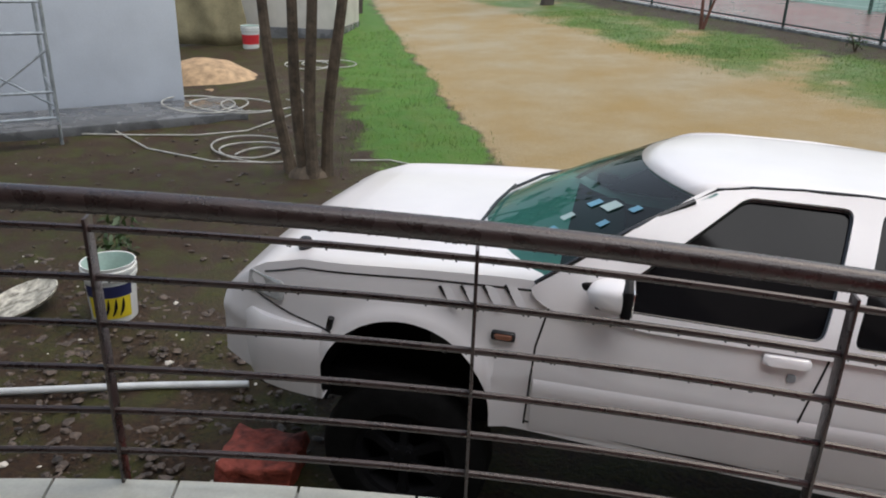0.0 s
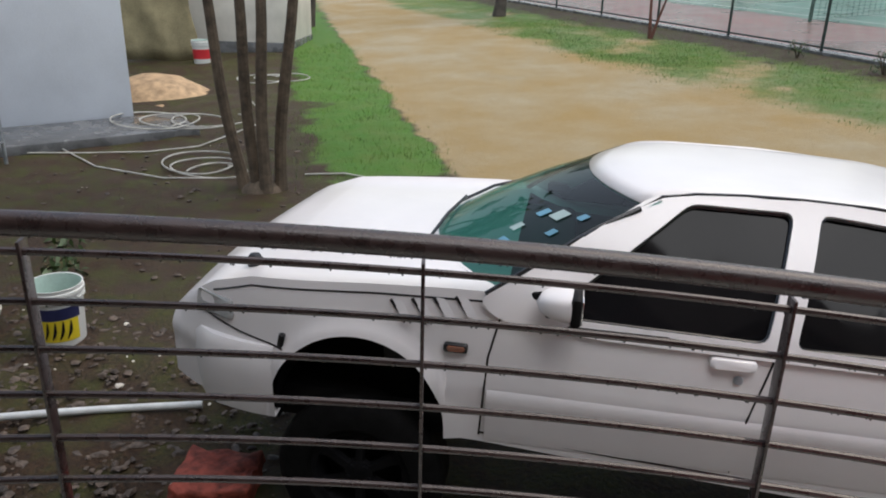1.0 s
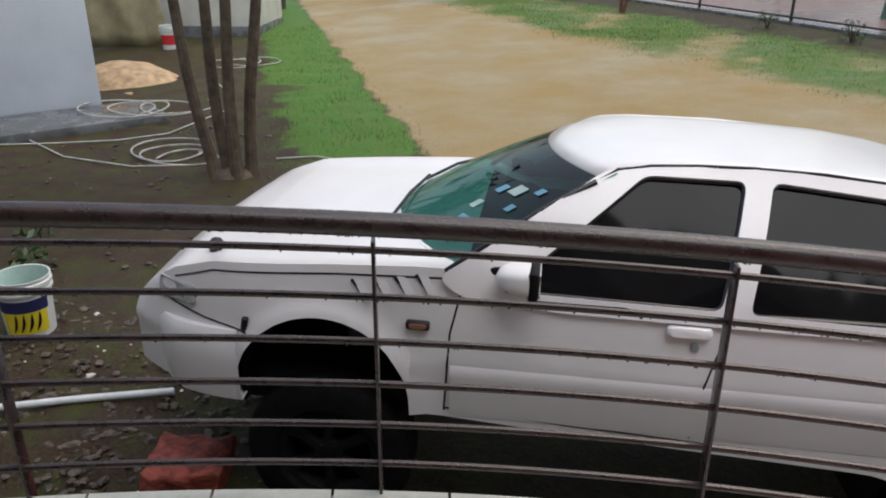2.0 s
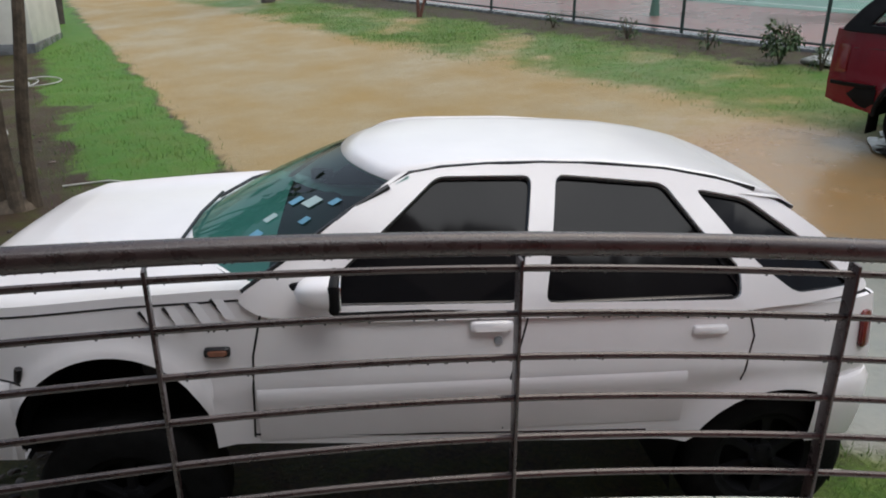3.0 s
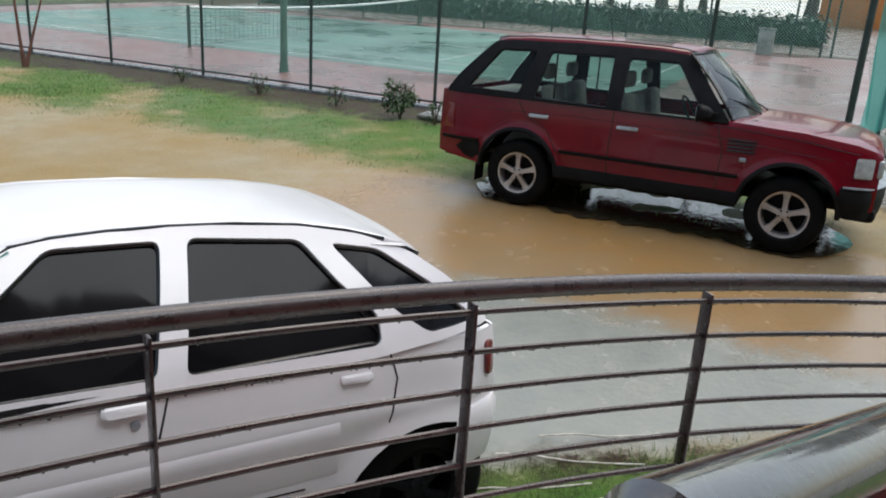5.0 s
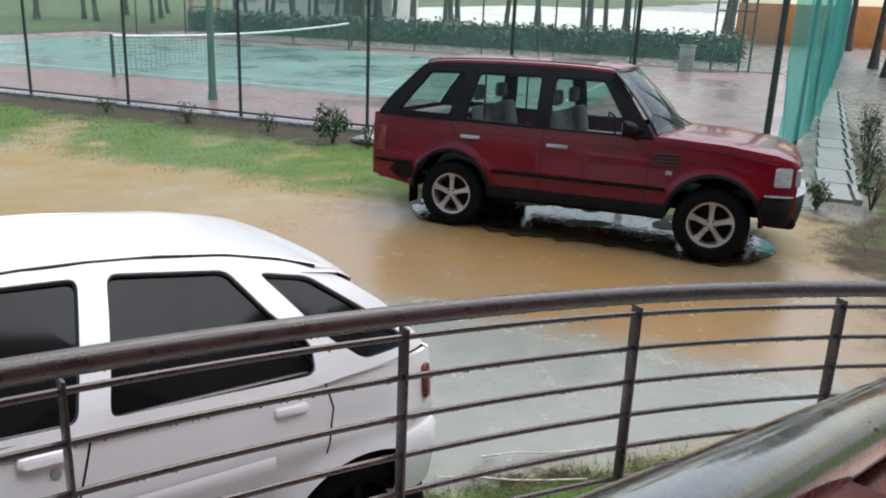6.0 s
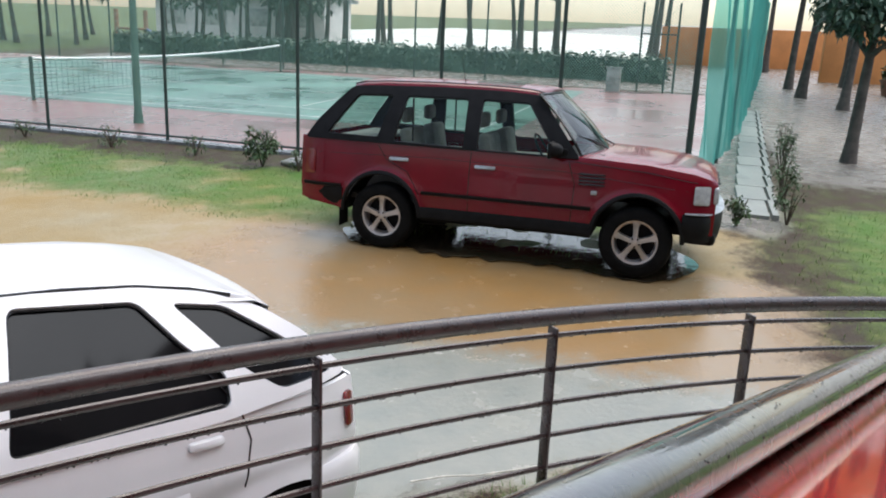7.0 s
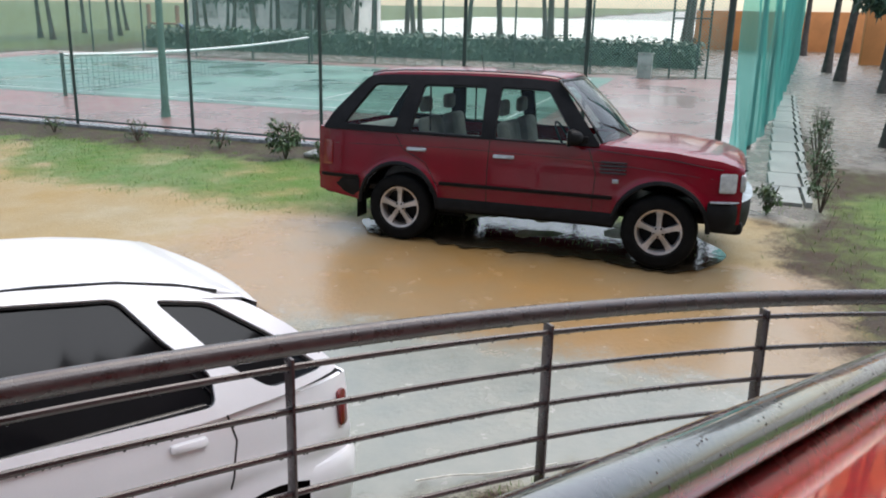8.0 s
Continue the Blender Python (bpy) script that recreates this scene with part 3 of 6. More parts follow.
class Shell:
    """Side and plan shape of a car body. x runs forward from the rear axle, y to the left, z up."""

    def __init__(self, half, sill, arches, belt, hood, rear, front, tail_round, nose_round, crease, taper, tumble, top_z):
        self.half, self.sill, self.arches, self.belt, self.hood = half, sill, arches, belt, hood
        self.rear, self.front, self.tail_round, self.nose_round = rear, front, tail_round, nose_round
        self.crease, self.taper, self.tumble, self.top_z = crease, taper, tumble, top_z

    def line(self, pts, x):
        return float(np.interp(x, [p[0] for p in pts], [p[1] for p in pts]))

    def plan(self, x):
        w = self.half
        if x < self.rear + self.tail_round:
            t = (self.rear + self.tail_round - x) / self.tail_round
            w -= self.taper[0] * t ** 2.6
        if x > self.front - self.nose_round:
            t = (x - self.front + self.nose_round) / self.nose_round
            w -= self.taper[1] * t ** 2.6
        return w

    def side(self, x, z):
        """Half width at a place on the side, below the belt or above it."""
        w = self.plan(x)
        b = self.line(self.belt, x)
        y = w - 0.05 * max(0.0, (self.crease - z) / self.crease) ** 2
        y += 0.012 * math.exp(-((z - self.crease) / 0.035) ** 2)
        for xc, zc, r in self.arches:
            d = math.hypot(x - xc, z - zc) - r
            y += 0.028 * math.exp(-(d / 0.05) ** 2) if d > -0.05 else 0
        if z > self.crease:
            y -= 0.035 * ((z - self.crease) / (b - self.crease)) ** 2
        if z > b:
            y -= self.tumble * ((z - b) / (self.top_z - b)) ** 1.25
        return y

    def bottom(self, x):
        z = self.line(self.sill, x)
        for xc, zc, r in self.arches:
            if abs(x - xc) < r:
                z = max(z, zc + math.sqrt(r * r - (x - xc) ** 2))
        return z

    def body(self, cowl):
        xs = set(np.linspace(self.rear, self.front, 60).tolist())
        for k in np.linspace(0, 1, 9):
            xs.add(self.rear + self.tail_round * k * k)
            xs.add(self.front - self.nose_round * k * k)
        for xc, zc, r in self.arches:
            xs |= {xc - r - 0.002, xc + r + 0.002}
            xs |= {xc + 0.9999 * r * math.cos(math.pi * k / 18) for k in range(19)}
        bm = bmesh.new()
        rows = []
        order = sorted(x for x in xs if self.rear <= x <= self.front)
        for x in order:
            zb, b = self.bottom(x), self.line(self.belt, x)
            row = []
            for k in range(13):
                z = zb + (b - zb) * (k / 12)
                row.append((x, self.side(x, z), z))
            w = self.side(x, b)
            hz = self.line(self.hood, x)
            row.append((x, w - 0.018, b + 0.6 * (hz - b) + 0.006))
            for k in range(1, 9):
                y = (w - 0.05) * (1 - k / 8)
                row.append((x, y, hz + 0.035 * (1 - (y / w) ** 2) if x > cowl else hz))
            rows.append(row)
        full = []
        for row in rows:
            full.append([(x, y, z) for x, y, z in row] + [(x, -y, z) for x, y, z in row[-2::-1]])
        vs = grid(bm, full)
        gone = []
        for f in bm.faces:
            c = f.calc_center_median()
            if c.x < cowl and abs(c.y) < self.half - 0.12 and c.z > self.line(self.belt, c.x) - 0.03 and c.x > self.rear + 0.02:
                gone.append(f)
        bmesh.ops.delete(bm, geom=gone, context="FACES_ONLY")
        bm.faces.new(vs[0])
        bm.faces.new(vs[-1][::-1])
        return bm


def side_frame(shell, outline, holes, material, parent, name, thick=0.02):
    for s in (1, -1):
        bm = bmesh.new()
        fill(bm, [dense(rounded(outline, 0.05))] + [dense(rounded(h, 0.035)) for h in holes], lambda a, b: (a, s * shell.side(a, b), b))
        ob = part(name, bm, material, parent)
        mod = ob.modifiers.new("solid", "SOLIDIFY")
        mod.thickness, mod.offset = thick, -1 if s > 0 else 1
        ob.modifiers.new("split", "EDGE_SPLIT").split_angle = radians(40)


def windows(shell, holes, glass, parent, inset=0.008):
    for s in (1, -1):
        for h in holes:
            loop = dense(rounded(h, 0.035))
            bm = bmesh.new()
            fill(bm, [loop], lambda a, b: (a, s * (shell.side(a, b) - inset), b))
            win = part("side_window", bm, glass, parent)
            bm = bmesh.new()
            sweep(bm, [(p.x, s * (shell.side(p.x, p.y) + 0.001), p.y) for p in loop], 0.008, 6, True)
            part("seal", bm, M["black_trim"], win)


def seam(shell, pts, parent, name="door_gap", r=0.0045):
    for s in (1, -1):
        bm = bmesh.new()
        line = []
        for a, b in zip(pts, pts[1:]):
            line += [Vector(a).lerp(Vector(b), k / 8) for k in range(8)]
        line.append(Vector(pts[-1]))
        sweep(bm, [(p.x, s * (shell.side(p.x, p.y) - 0.001), p.y) for p in line], r, 6)
        part(name, bm, M["black_trim"], parent)


def screen_sheet(bottom, top, half_b, half_t, bow_b, bow_t, n=14, m=8, bulge=0.02):
    """A curved screen between a lower and an upper edge, each (x, z) at the middle."""
    rows = []
    for j in range(m + 1):
        v = j / m
        row = []
        for i in range(n + 1):
            q = 2 * i / n - 1
            xb, xt = bottom[0] - bow_b * q * q, top[0] - bow_t * q * q
            x = xb + (xt - xb) * v + bulge * math.sin(math.pi * v)
            z = bottom[1] + (top[1] - bottom[1]) * v + bulge * math.sin(math.pi * v) - 0.01 * q * q
            row.append((x, q * (half_b + (half_t - half_b) * v), z))
        rows.append(row)
    return rows


def roof_sheet(xs, edge, crown, half, bow_f):
    rows = []
    for x, z in xs:
        h = half(x, z)
        row = []
        for i in range(17):
            q = 2 * i / 16 - 1
            row.append((x + bow_f(x) * (1 - q * q), q * h, z + crown * (1 - abs(q) ** 2.4) - (edge if abs(q) == 1 else 0)))
        rows.append(row)
    return rows


def solid(ob, t, offset=-1):
    mod = ob.modifiers.new("solid", "SOLIDIFY")
    mod.thickness, mod.offset = t, offset
    return ob


def plate(shell, parent, name, x0, x1, z0, z1, material, s, out=0.02, r=0.02, label=""):
    """A rounded block on the body side."""
    bm = bmesh.new()
    loop = rounded([(x0, z0), (x1, z0), (x1, z1), (x0, z1)], r, 3)
    n = len(loop)
    rings = []
    for d, k in ((-0.01, 1.0), (out * 0.7, 1.0), (out, 0.82)):
        cx, cz = (x0 + x1) / 2, (z0 + z1) / 2
        rings.append([bm.verts.new((cx + (p.x - cx) * k, s * (shell.side(p.x, p.y) + d), cz + (p.y - cz) * k)) for p in loop])
    for a, b in zip(rings, rings[1:]):
        for j in range(n):
            bm.faces.new((a[j], a[(j + 1) % n], b[(j + 1) % n], b[j]))
    bm.faces.new(rings[-1])
    return part(name, bm, material, parent, label)


def bumper(shell, parent, x_in, x_out, z0, z1, material, taper, name, front=True, out=0.03, label=""):
    """A wrap-round bumper: a swept section along the plan outline of one end."""
    bm = bmesh.new()
    pts = []
    n = 26
    for i in range(n + 1):
        t = 2 * i / n - 1
        q = abs(t)
        s = 1 if t > 0 else -1
        if q > 0.62:
            k = (q - 0.62) / 0.38
            x = (x_out - taper) + (x_in - (x_out - taper)) * k
            y = s * (shell.half - 0.015 - 0.07 * (1 - k) ** 2 + out * 0.5)
        else:
            k = q / 0.62
            x = x_out - taper * k ** 3.2
            y = s * (shell.half - 0.09) * (1 - (1 - k) ** 1.0) if k < 1 else s * (shell.half - 0.09)
        pts.append((x, y))
    h = z1 - z0
    prof = [(-0.05, z0 + 0.01), (0.0, z0), (0.012, z0 + 0.25 * h), (0.02, z0 + 0.55 * h), (0.018, z0 + 0.9 * h), (0.0, z1), (-0.18, z1 + 0.012)]
    rows = []
    for i, (x, y) in enumerate(pts):
        a, b = Vector(pts[max(i - 1, 0)]), Vector(pts[min(i + 1, n)])
        d = (b - a).normalized()
        nn = Vector((d.y, -d.x))
        if nn.x * (1 if front else -1) < 0 and abs(nn.x) > 0.3 or nn.y * y < 0 and abs(nn.y) > 0.7:
            nn = -nn
        rows.append([(x + nn.x * o, y + nn.y * o, z) for o, z in prof])
    grid(bm, rows)
    return part(name, bm, material, parent, label)


def door_mirror(shell, parent, x, z, s, material, size, label):
    bm = bmesh.new()
    y = shell.side(x, z)
    rows = []
    for i in range(9):
        v = i / 8
        k = (1 - (1 - v) ** 2.2) ** 0.5
        rows.append([(x + size[0] * (0.62 - v), s * (y + 0.02 + size[1] * 0.5) + size[1] * 0.5 * k * math.copysign(abs(math.cos(a)) ** 0.6, math.cos(a)), z + size[2] * 0.5 * k * math.copysign(abs(math.sin(a)) ** 0.6, math.sin(a))) for a in [2 * math.pi * j / 24 for j in range(25)]])
    grid(bm, rows)
    bmesh.ops.remove_doubles(bm, verts=bm.verts, dist=0.0005)
    ob = part("door_mirror", bm, material, parent, label)
    bm = bmesh.new()
    box(bm, (x - size[0] * 0.40, s * (y + 0.02 + size[1] * 0.5), z), (0.04, size[1] * 1.06, size[2] * 1.08), 0.018)
    part("mirror_housing", bm, M["black_plastic"], ob)
    bm = bmesh.new()
    box(bm, (x - size[0] * 0.42 - 0.018, s * (y + 0.02 + size[1] * 0.5), z), (0.006, size[1] * 0.86, size[2] * 0.84), 0.002)
    part("mirror_glass", bm, M["chrome"], ob)
    bm = bmesh.new()
    box(bm, (x + 0.05, s * (y + 0.02), z - size[2] * 0.2), (0.12, 0.06, size[2] * 0.55), 0.015)
    part("mirror_arm", bm, M["black_plastic"], ob)


def wiper(parent, a, b):
    bm = bmesh.new()
    sweep(bm, [a, Vector(a).lerp(Vector(b), 0.5) + Vector((0, 0, 0.02)), b], 0.008, 6)
    return part("wiper", bm, M["black_trim"], parent)


def seats(parent, rows, half, z0, top):
    for x in rows:
        for y in (-half, half):
            bm = bmesh.new()
            box(bm, (x + 0.22, y, z0), (0.5, 0.48, 0.16), 0.05)
            box(bm, (x - 0.05, y, (z0 + top) / 2 - 0.06), (0.15, 0.47, top - z0 - 0.08), 0.05, Matrix.Rotation(radians(-10), 4, "Y"))
            seat = part("car_seat", bm, M["seat"], parent, "pale fabric seat")
            bm = bmesh.new()
            box(bm, (x - 0.13, y, top + 0.03), (0.09, 0.26, 0.17), 0.04)
            part("headrest", bm, M["seat"], seat)


def build_white_car():
    m = Matrix.Translation((2.326, 4.173, 0.063)) @ Matrix.Rotation(radians(194.94), 4, "Z") @ Matrix.Rotation(radians(-1.09), 4, "Y") @ Matrix.Rotation(radians(1.05), 4, "X") @ Matrix.Translation((0, 0.05, 0))
    car = empty("white_car", m, "white five-door off-road car with black-tinted windows, parked wet", "car", "parked cars")
    sh = Shell(0.835, [(-0.6, 0.60), (-0.35, 0.50), (0.35, 0.44), (1.5, 0.49), (2.1, 0.527), (2.83, 0.51), (3.33, 0.53)], [(-0.03, 0.26, 0.40), (2.47, 0.561, 0.348)],
               [(-0.5, 0.99), (0.2, 0.99), (1.0, 1.0), (1.7, 1.02), (1.95, 1.125), (2.1, 1.125), (2.4, 1.11), (2.9, 1.075), (3.1, 1.01), (3.25, 0.89), (3.33, 0.81)],
               [(-0.5, 0.985), (1.0, 0.995), (1.7, 1.02), (1.95, 1.10), (2.3, 1.085), (2.9, 1.05), (3.1, 1.005), (3.25, 0.90), (3.33, 0.82)],
               -0.42, 3.33, 0.42, 0.75, 0.75, (0.09, 0.22), 0.107, 1.46)
    part("body", sh.body(1.92), M["white_paint"], car, "white painted body panels beaded with rain")
    outline = [(2.03, 1.10), (1.44, 1.438), (1.30, 1.456), (0.9, 1.462), (0.4, 1.427), (0.15, 1.384), (-0.05, 1.312), (-0.2, 1.205), (-0.37, 1.02), (0.2, 0.975), (0.9, 0.98), (1.6, 0.99), (1.95, 1.03)]
    w1 = [(1.80, 1.05), (1.30, 1.425), (0.933, 1.419), (1.02, 1.034)]
    w2 = [(0.925, 1.03), (0.839, 1.421), (0.417, 1.386), (0.30, 1.235), (0.17, 1.12), (0.18, 1.017)]
    w3 = [(0.298, 1.366), (0.096, 1.333), (-0.10, 1.20), (-0.29, 1.045), (-0.04, 1.032), (0.10, 1.13)]
    side_frame(sh, outline, [w1, w2, w3], M["white_paint"], car, "pillar_frame")
    windows(sh, [w1, w2, w3], M["tint"], car)
    # roof, gutters, screens
    half = lambda x, z: sh.side(x, z) - 0.004
    xs = [(1.47, 1.418), (1.40, 1.442), (1.28, 1.456), (1.1, 1.462), (0.9, 1.462), (0.65, 1.454), (0.4, 1.434), (0.2, 1.402), (0.05, 1.365), (-0.05, 1.335)]
    bm = bmesh.new()
    grid(bm, roof_sheet(xs, 0.0, 0.006, half, lambda x: 0.19 * smooth(0.65, 1.40, x)))
    roof = solid(part("roof", bm, M["white_paint"], car, "bright white wet roof"), 0.02, 0)
    bm = bmesh.new()
    sweep(bm, [(x, half(x, z) + 0.016, z + 0.006) for x, z in [(2.0, 1.115), (1.7, 1.292)] + xs[1:-1]], 0.010, 6)
    part("gutter", bm, M["black_trim"], roof)
    bm = bmesh.new()
    rows = []
    for x, z, h in ((0.12, 1.362, 0.56), (-0.03, 1.348, 0.585), (-0.10, 1.312, 0.58), (-0.09, 1.275, 0.57), (0.0, 1.285, 0.57)):
        rows.append([(x - 0.05 * (1 - (2 * i / 10 - 1) ** 2), (2 * i / 10 - 1) * h, z + 0.006 * (1 - (2 * i / 10 - 1) ** 2)) for i in range(11)])
    grid(bm, rows)
    part("spoiler", bm, M["white_paint"], car, "white roof spoiler")
    bm = bmesh.new()
    grid(bm, screen_sheet((2.33, 1.105), (1.59, 1.452), 0.735, 0.525, 0.36, 0.19))
    ws = part("windscreen", bm, M["screen"], car, "green-tinted windscreen streaked with rain")
    bm = bmesh.new()
    edge = screen_sheet((2.33, 1.105), (1.59, 1.460), 0.738, 0.525, 0.36, 0.19)
    sweep(bm, [r[0] for r in edge[-2::-1]] + edge[0][1:] + [r[-1] for r in edge[1:-1]], 0.012, 6)
    sweep(bm, [(a + 0.012, b * 0.985, c - 0.016) for a, b, c in edge[-1]], 0.006, 6)
    part("seal", bm, M["black_trim"], ws)
    # stickers inside the lower corner of the screen
    rnd = random.Random(3)
    for k, (q, v, ww, hh, mm) in enumerate(((0.74, 0.60, 0.06, 0.06, "sticker_white"), (0.86, 0.66, 0.035, 0.04, "sticker_blue"), (0.64, 0.56, 0.04, 0.05, "sticker_blue"), (0.66, 0.40, 0.035, 0.05, "sticker_white"), (0.72, 0.28, 0.045, 0.04, "sticker_blue"), (0.86, 0.48, 0.03, 0.04, "sticker_blue"))):
        bm = bmesh.new()
        rows = []
        for dv in (-0.5, 0.5):
            row = []
            for dq in (-0.5, 0.0, 0.5):
                qq, vv = q + dq * ww * 1.4, v + dv * hh * 1.4
                xb, xt = 2.33 - 0.36 * qq * qq, 1.59 - 0.19 * qq * qq
                x = xb + (xt - xb) * vv + 0.02 * math.sin(math.pi * vv)
                z = 1.105 + 0.347 * vv + 0.02 * math.sin(math.pi * vv) - 0.01 * qq * qq
                row.append((x + 0.004, qq * (0.735 - 0.21 * vv), z + 0.004))
            rows.append(row)
        grid(bm, rows)
        part("sticker", bm, M[mm], ws)
    # bulkhead, dash and dark cabin
    bm = bmesh.new()
    box(bm, (1.1, 0, 0.80), (2.6, 1.42, 0.10), 0.02)
    box(bm, (1.85, 0, 0.97), (0.35, 1.36, 0.16), 0.05)
    part("cabin_floor", bm, M["cabin_dark"], car, "dark cabin and dashboard")
    seats(car, (1.0, 0.2), 0.35, 0.82, 1.18)
    bm = bmesh.new()
    grid(bm, [[(x - 0.05 * (1 - q * q), q * h, z) for q in [2 * i / 10 - 1 for i in range(11)]] for x, z, h in ((-0.05, 1.315, 0.57), (-0.2, 1.205, 0.62), (-0.375, 1.02, 0.68))])
    part("rear_window", bm, M["tint"], car, "dark raked rear window")
    # cowl scuttle
    bm = bmesh.new()
    rows = []
    for x, z in ((2.42, 1.075), (2.37, 1.09), (2.31, 1.08)):
        rows.append([(x - 0.36 * (2 * i / 12 - 1) ** 2, (2 * i / 12 - 1) * 0.74, z) for i in range(13)])
    grid(bm, rows)
    solid(part("scuttle", bm, M["black_plastic"], car, "black scuttle panel"), 0.02)
    wiper(car, (2.31, 0.35, 1.125), (2.23, -0.30, 1.155))
    wiper(car, (2.25, -0.33, 1.125), (1.98, -0.68, 1.165))
    # panel gaps
    seam(sh, [(1.93, 1.09), (1.975, 0.88), (1.99, 0.55)], car)
    seam(sh, [(0.885, 1.41), (0.975, 1.03), (1.05, 0.75), (1.07, 0.53)], car)
    seam(sh, [(0.36, 1.32), (0.15, 1.02), (0.115, 0.88), (0.15, 0.70)], car)
    seam(sh, [(1.99, 0.56), (1.5, 0.53), (0.5, 0.49)], car, "sill_gap")
    seam(sh, [(1.97, 1.09), (2.4, 1.075), (2.9, 1.04), (3.08, 0.98)], car, "bonnet_gap")
    seam(sh, [(3.12, 0.885), (2.95, 0.845), (2.76, 0.812)], car, "bumper_gap")
    # lower body side step with a raised edge
    for s in (1, -1):
        bm = bmesh.new()
        rows = []
        for x in [1.97 - (1.97 - 0.37) * k / 20 for k in range(21)]:
            rows.append([(x, s * (sh.side(x, z) + o), z) for z, o in ((0.755, 0.0), (0.735, 0.012), (0.70, 0.016), (0.59, 0.010), (0.53, 0.002))])
        grid(bm, rows)
        part("cladding", bm, M["white_paint"], car, "white lower cladding")
    # fittings on both sides
    for s in (1, -1):
        for k in range(4):
            bm = bmesh.new()
            x, zt = 2.345 - 0.08 * k, 1.062 + 0.012 * k
            loop = [(x, zt), (x - 0.042, zt), (x - 0.09, zt - 0.065), (x - 0.048, zt - 0.065)]
            fill(bm, [dense(rounded(loop, 0.01, 2), 0.03)], lambda a, b: (a, s * (sh.side(a, b) + 0.003 + 0.024 * max(0.0, min(1.0, (x - 0.016 - a + 0.7 * (zt - b)) / 0.10))), b))
            v = part("vent", bm, M["white_paint"], car, "raised white vent gill")
            bm = bmesh.new()
            sweep(bm, [(a, s * (sh.side(a, b) + 0.004), b) for a, b in ((x + 0.003, zt - 0.002), (x - 0.046, zt - 0.063))], 0.006, 6)
            part("slot", bm, M["black_trim"], v)
        plate(sh, car, "side_repeater", 2.05, 2.14, 0.888, 0.923, M["black_trim"], s, 0.018, 0.012, "dark repeater lamp").location = (0, 0, 0)
        plate(sh, car, "repeater_lens", 2.06, 2.128, 0.895, 0.916, M["amber"], s, 0.024, 0.008)
        plate(sh, car, "door_handle", 1.045, 1.203, 0.945, 0.982, M["white_paint"], s, 0.03, 0.016, "white door handle")
        plate(sh, car, "door_handle", 0.225, 0.36, 0.899, 0.930, M["white_paint"], s, 0.018, 0.016, "white door handle")
        plate(sh, car, "key_lock", 1.083, 1.114, 0.888, 0.918, M["galvanised"], s, 0.008, 0.016)
        plate(sh, car, "tail_lamp", -0.40, -0.345, 0.79, 0.935, M["lamp_red"], s, 0.02, 0.02, "narrow red tail lamp")
        plate(sh, car, "front_lamp", 2.98, 3.17, 0.885, 0.965, M["lamp_clear"], s, 0.012, 0.02, "wrap-round lamp")
        plate(sh, car, "window_trim", 0.20, 1.80, 1.010, 1.034, M["black_trim"], s, 0.012, 0.01, "black belt trim")
        door_mirror(sh, car, 1.735, 1.135, s, M["white_paint"], (0.135, 0.17, 0.105), "white door mirror in a black housing")
        # arch liners
        for xc, zc, r in sh.arches:
            bm = bmesh.new()
            rows = []
            for k in range(15):
                a = math.pi * (k / 14) * 1.16 - 0.25
                x, z = xc + (r - 0.004) * math.cos(a), zc + (r - 0.004) * math.sin(a)
                rows.append([(max(x, -0.345), s * (0.80 if j == 0 else 0.40), z) for j in range(2)])
            grid(bm, rows)
            part("arch_liner", bm, M["black_plastic"], car)
    bumper(sh, car, 2.80, 3.37, 0.505, 0.815, M["white_paint"], 0.24, "front_bumper", True, 0.03, "white wrap-round bumper")
    bumper(sh, car, -0.17, -0.55, 0.40, 0.67, M["white_paint"], -0.12, "rear_bumper", False, 0.03, "white rear bumper")
    # small things: bonnet-side wing mirror stub, bent badge, underside
    bm = bmesh.new()
    lathe(bm, [(0.03, 0), (0.034, 0.03), (0.02, 0.05), (0.001, 0.055)], 14, "z", (2.96, 0.60, 1.045))
    part("parking_mirror", bm, M["black_trim"], car, "small black knob on the wing")
    bm = bmesh.new()
    sweep(bm, [(2.775, 0.82, 0.79), (2.77, 0.835, 0.83), (2.76, 0.84, 0.875)], 0.014, 6)
    part("marker_stub", bm, M["black_trim"], car, "rusty stub by the wheel arch")
    bm = bmesh.new()
    box(bm, (1.45, 0, 0.52), (3.4, 1.45, 0.16), 0.04)
    box(bm, (-0.03, 0, 0.30), (0.12, 1.3, 0.12), 0.03)
    box(bm, (2.47, 0, 0.26), (0.12, 1.3, 0.12), 0.03)
    part("chassis", bm, M["black_plastic"], car, "dark underside")
    for x, z in ((-0.03, 0.30), (2.47, 0.255)):
        for s in (1, -1):
            wheel(car, "wheel", x, s * 0.70, z, 0.35, 0.20, 0.22, s, M["dark_wheel"], 6, 0.06, "wet black tyre on a dark wheel")


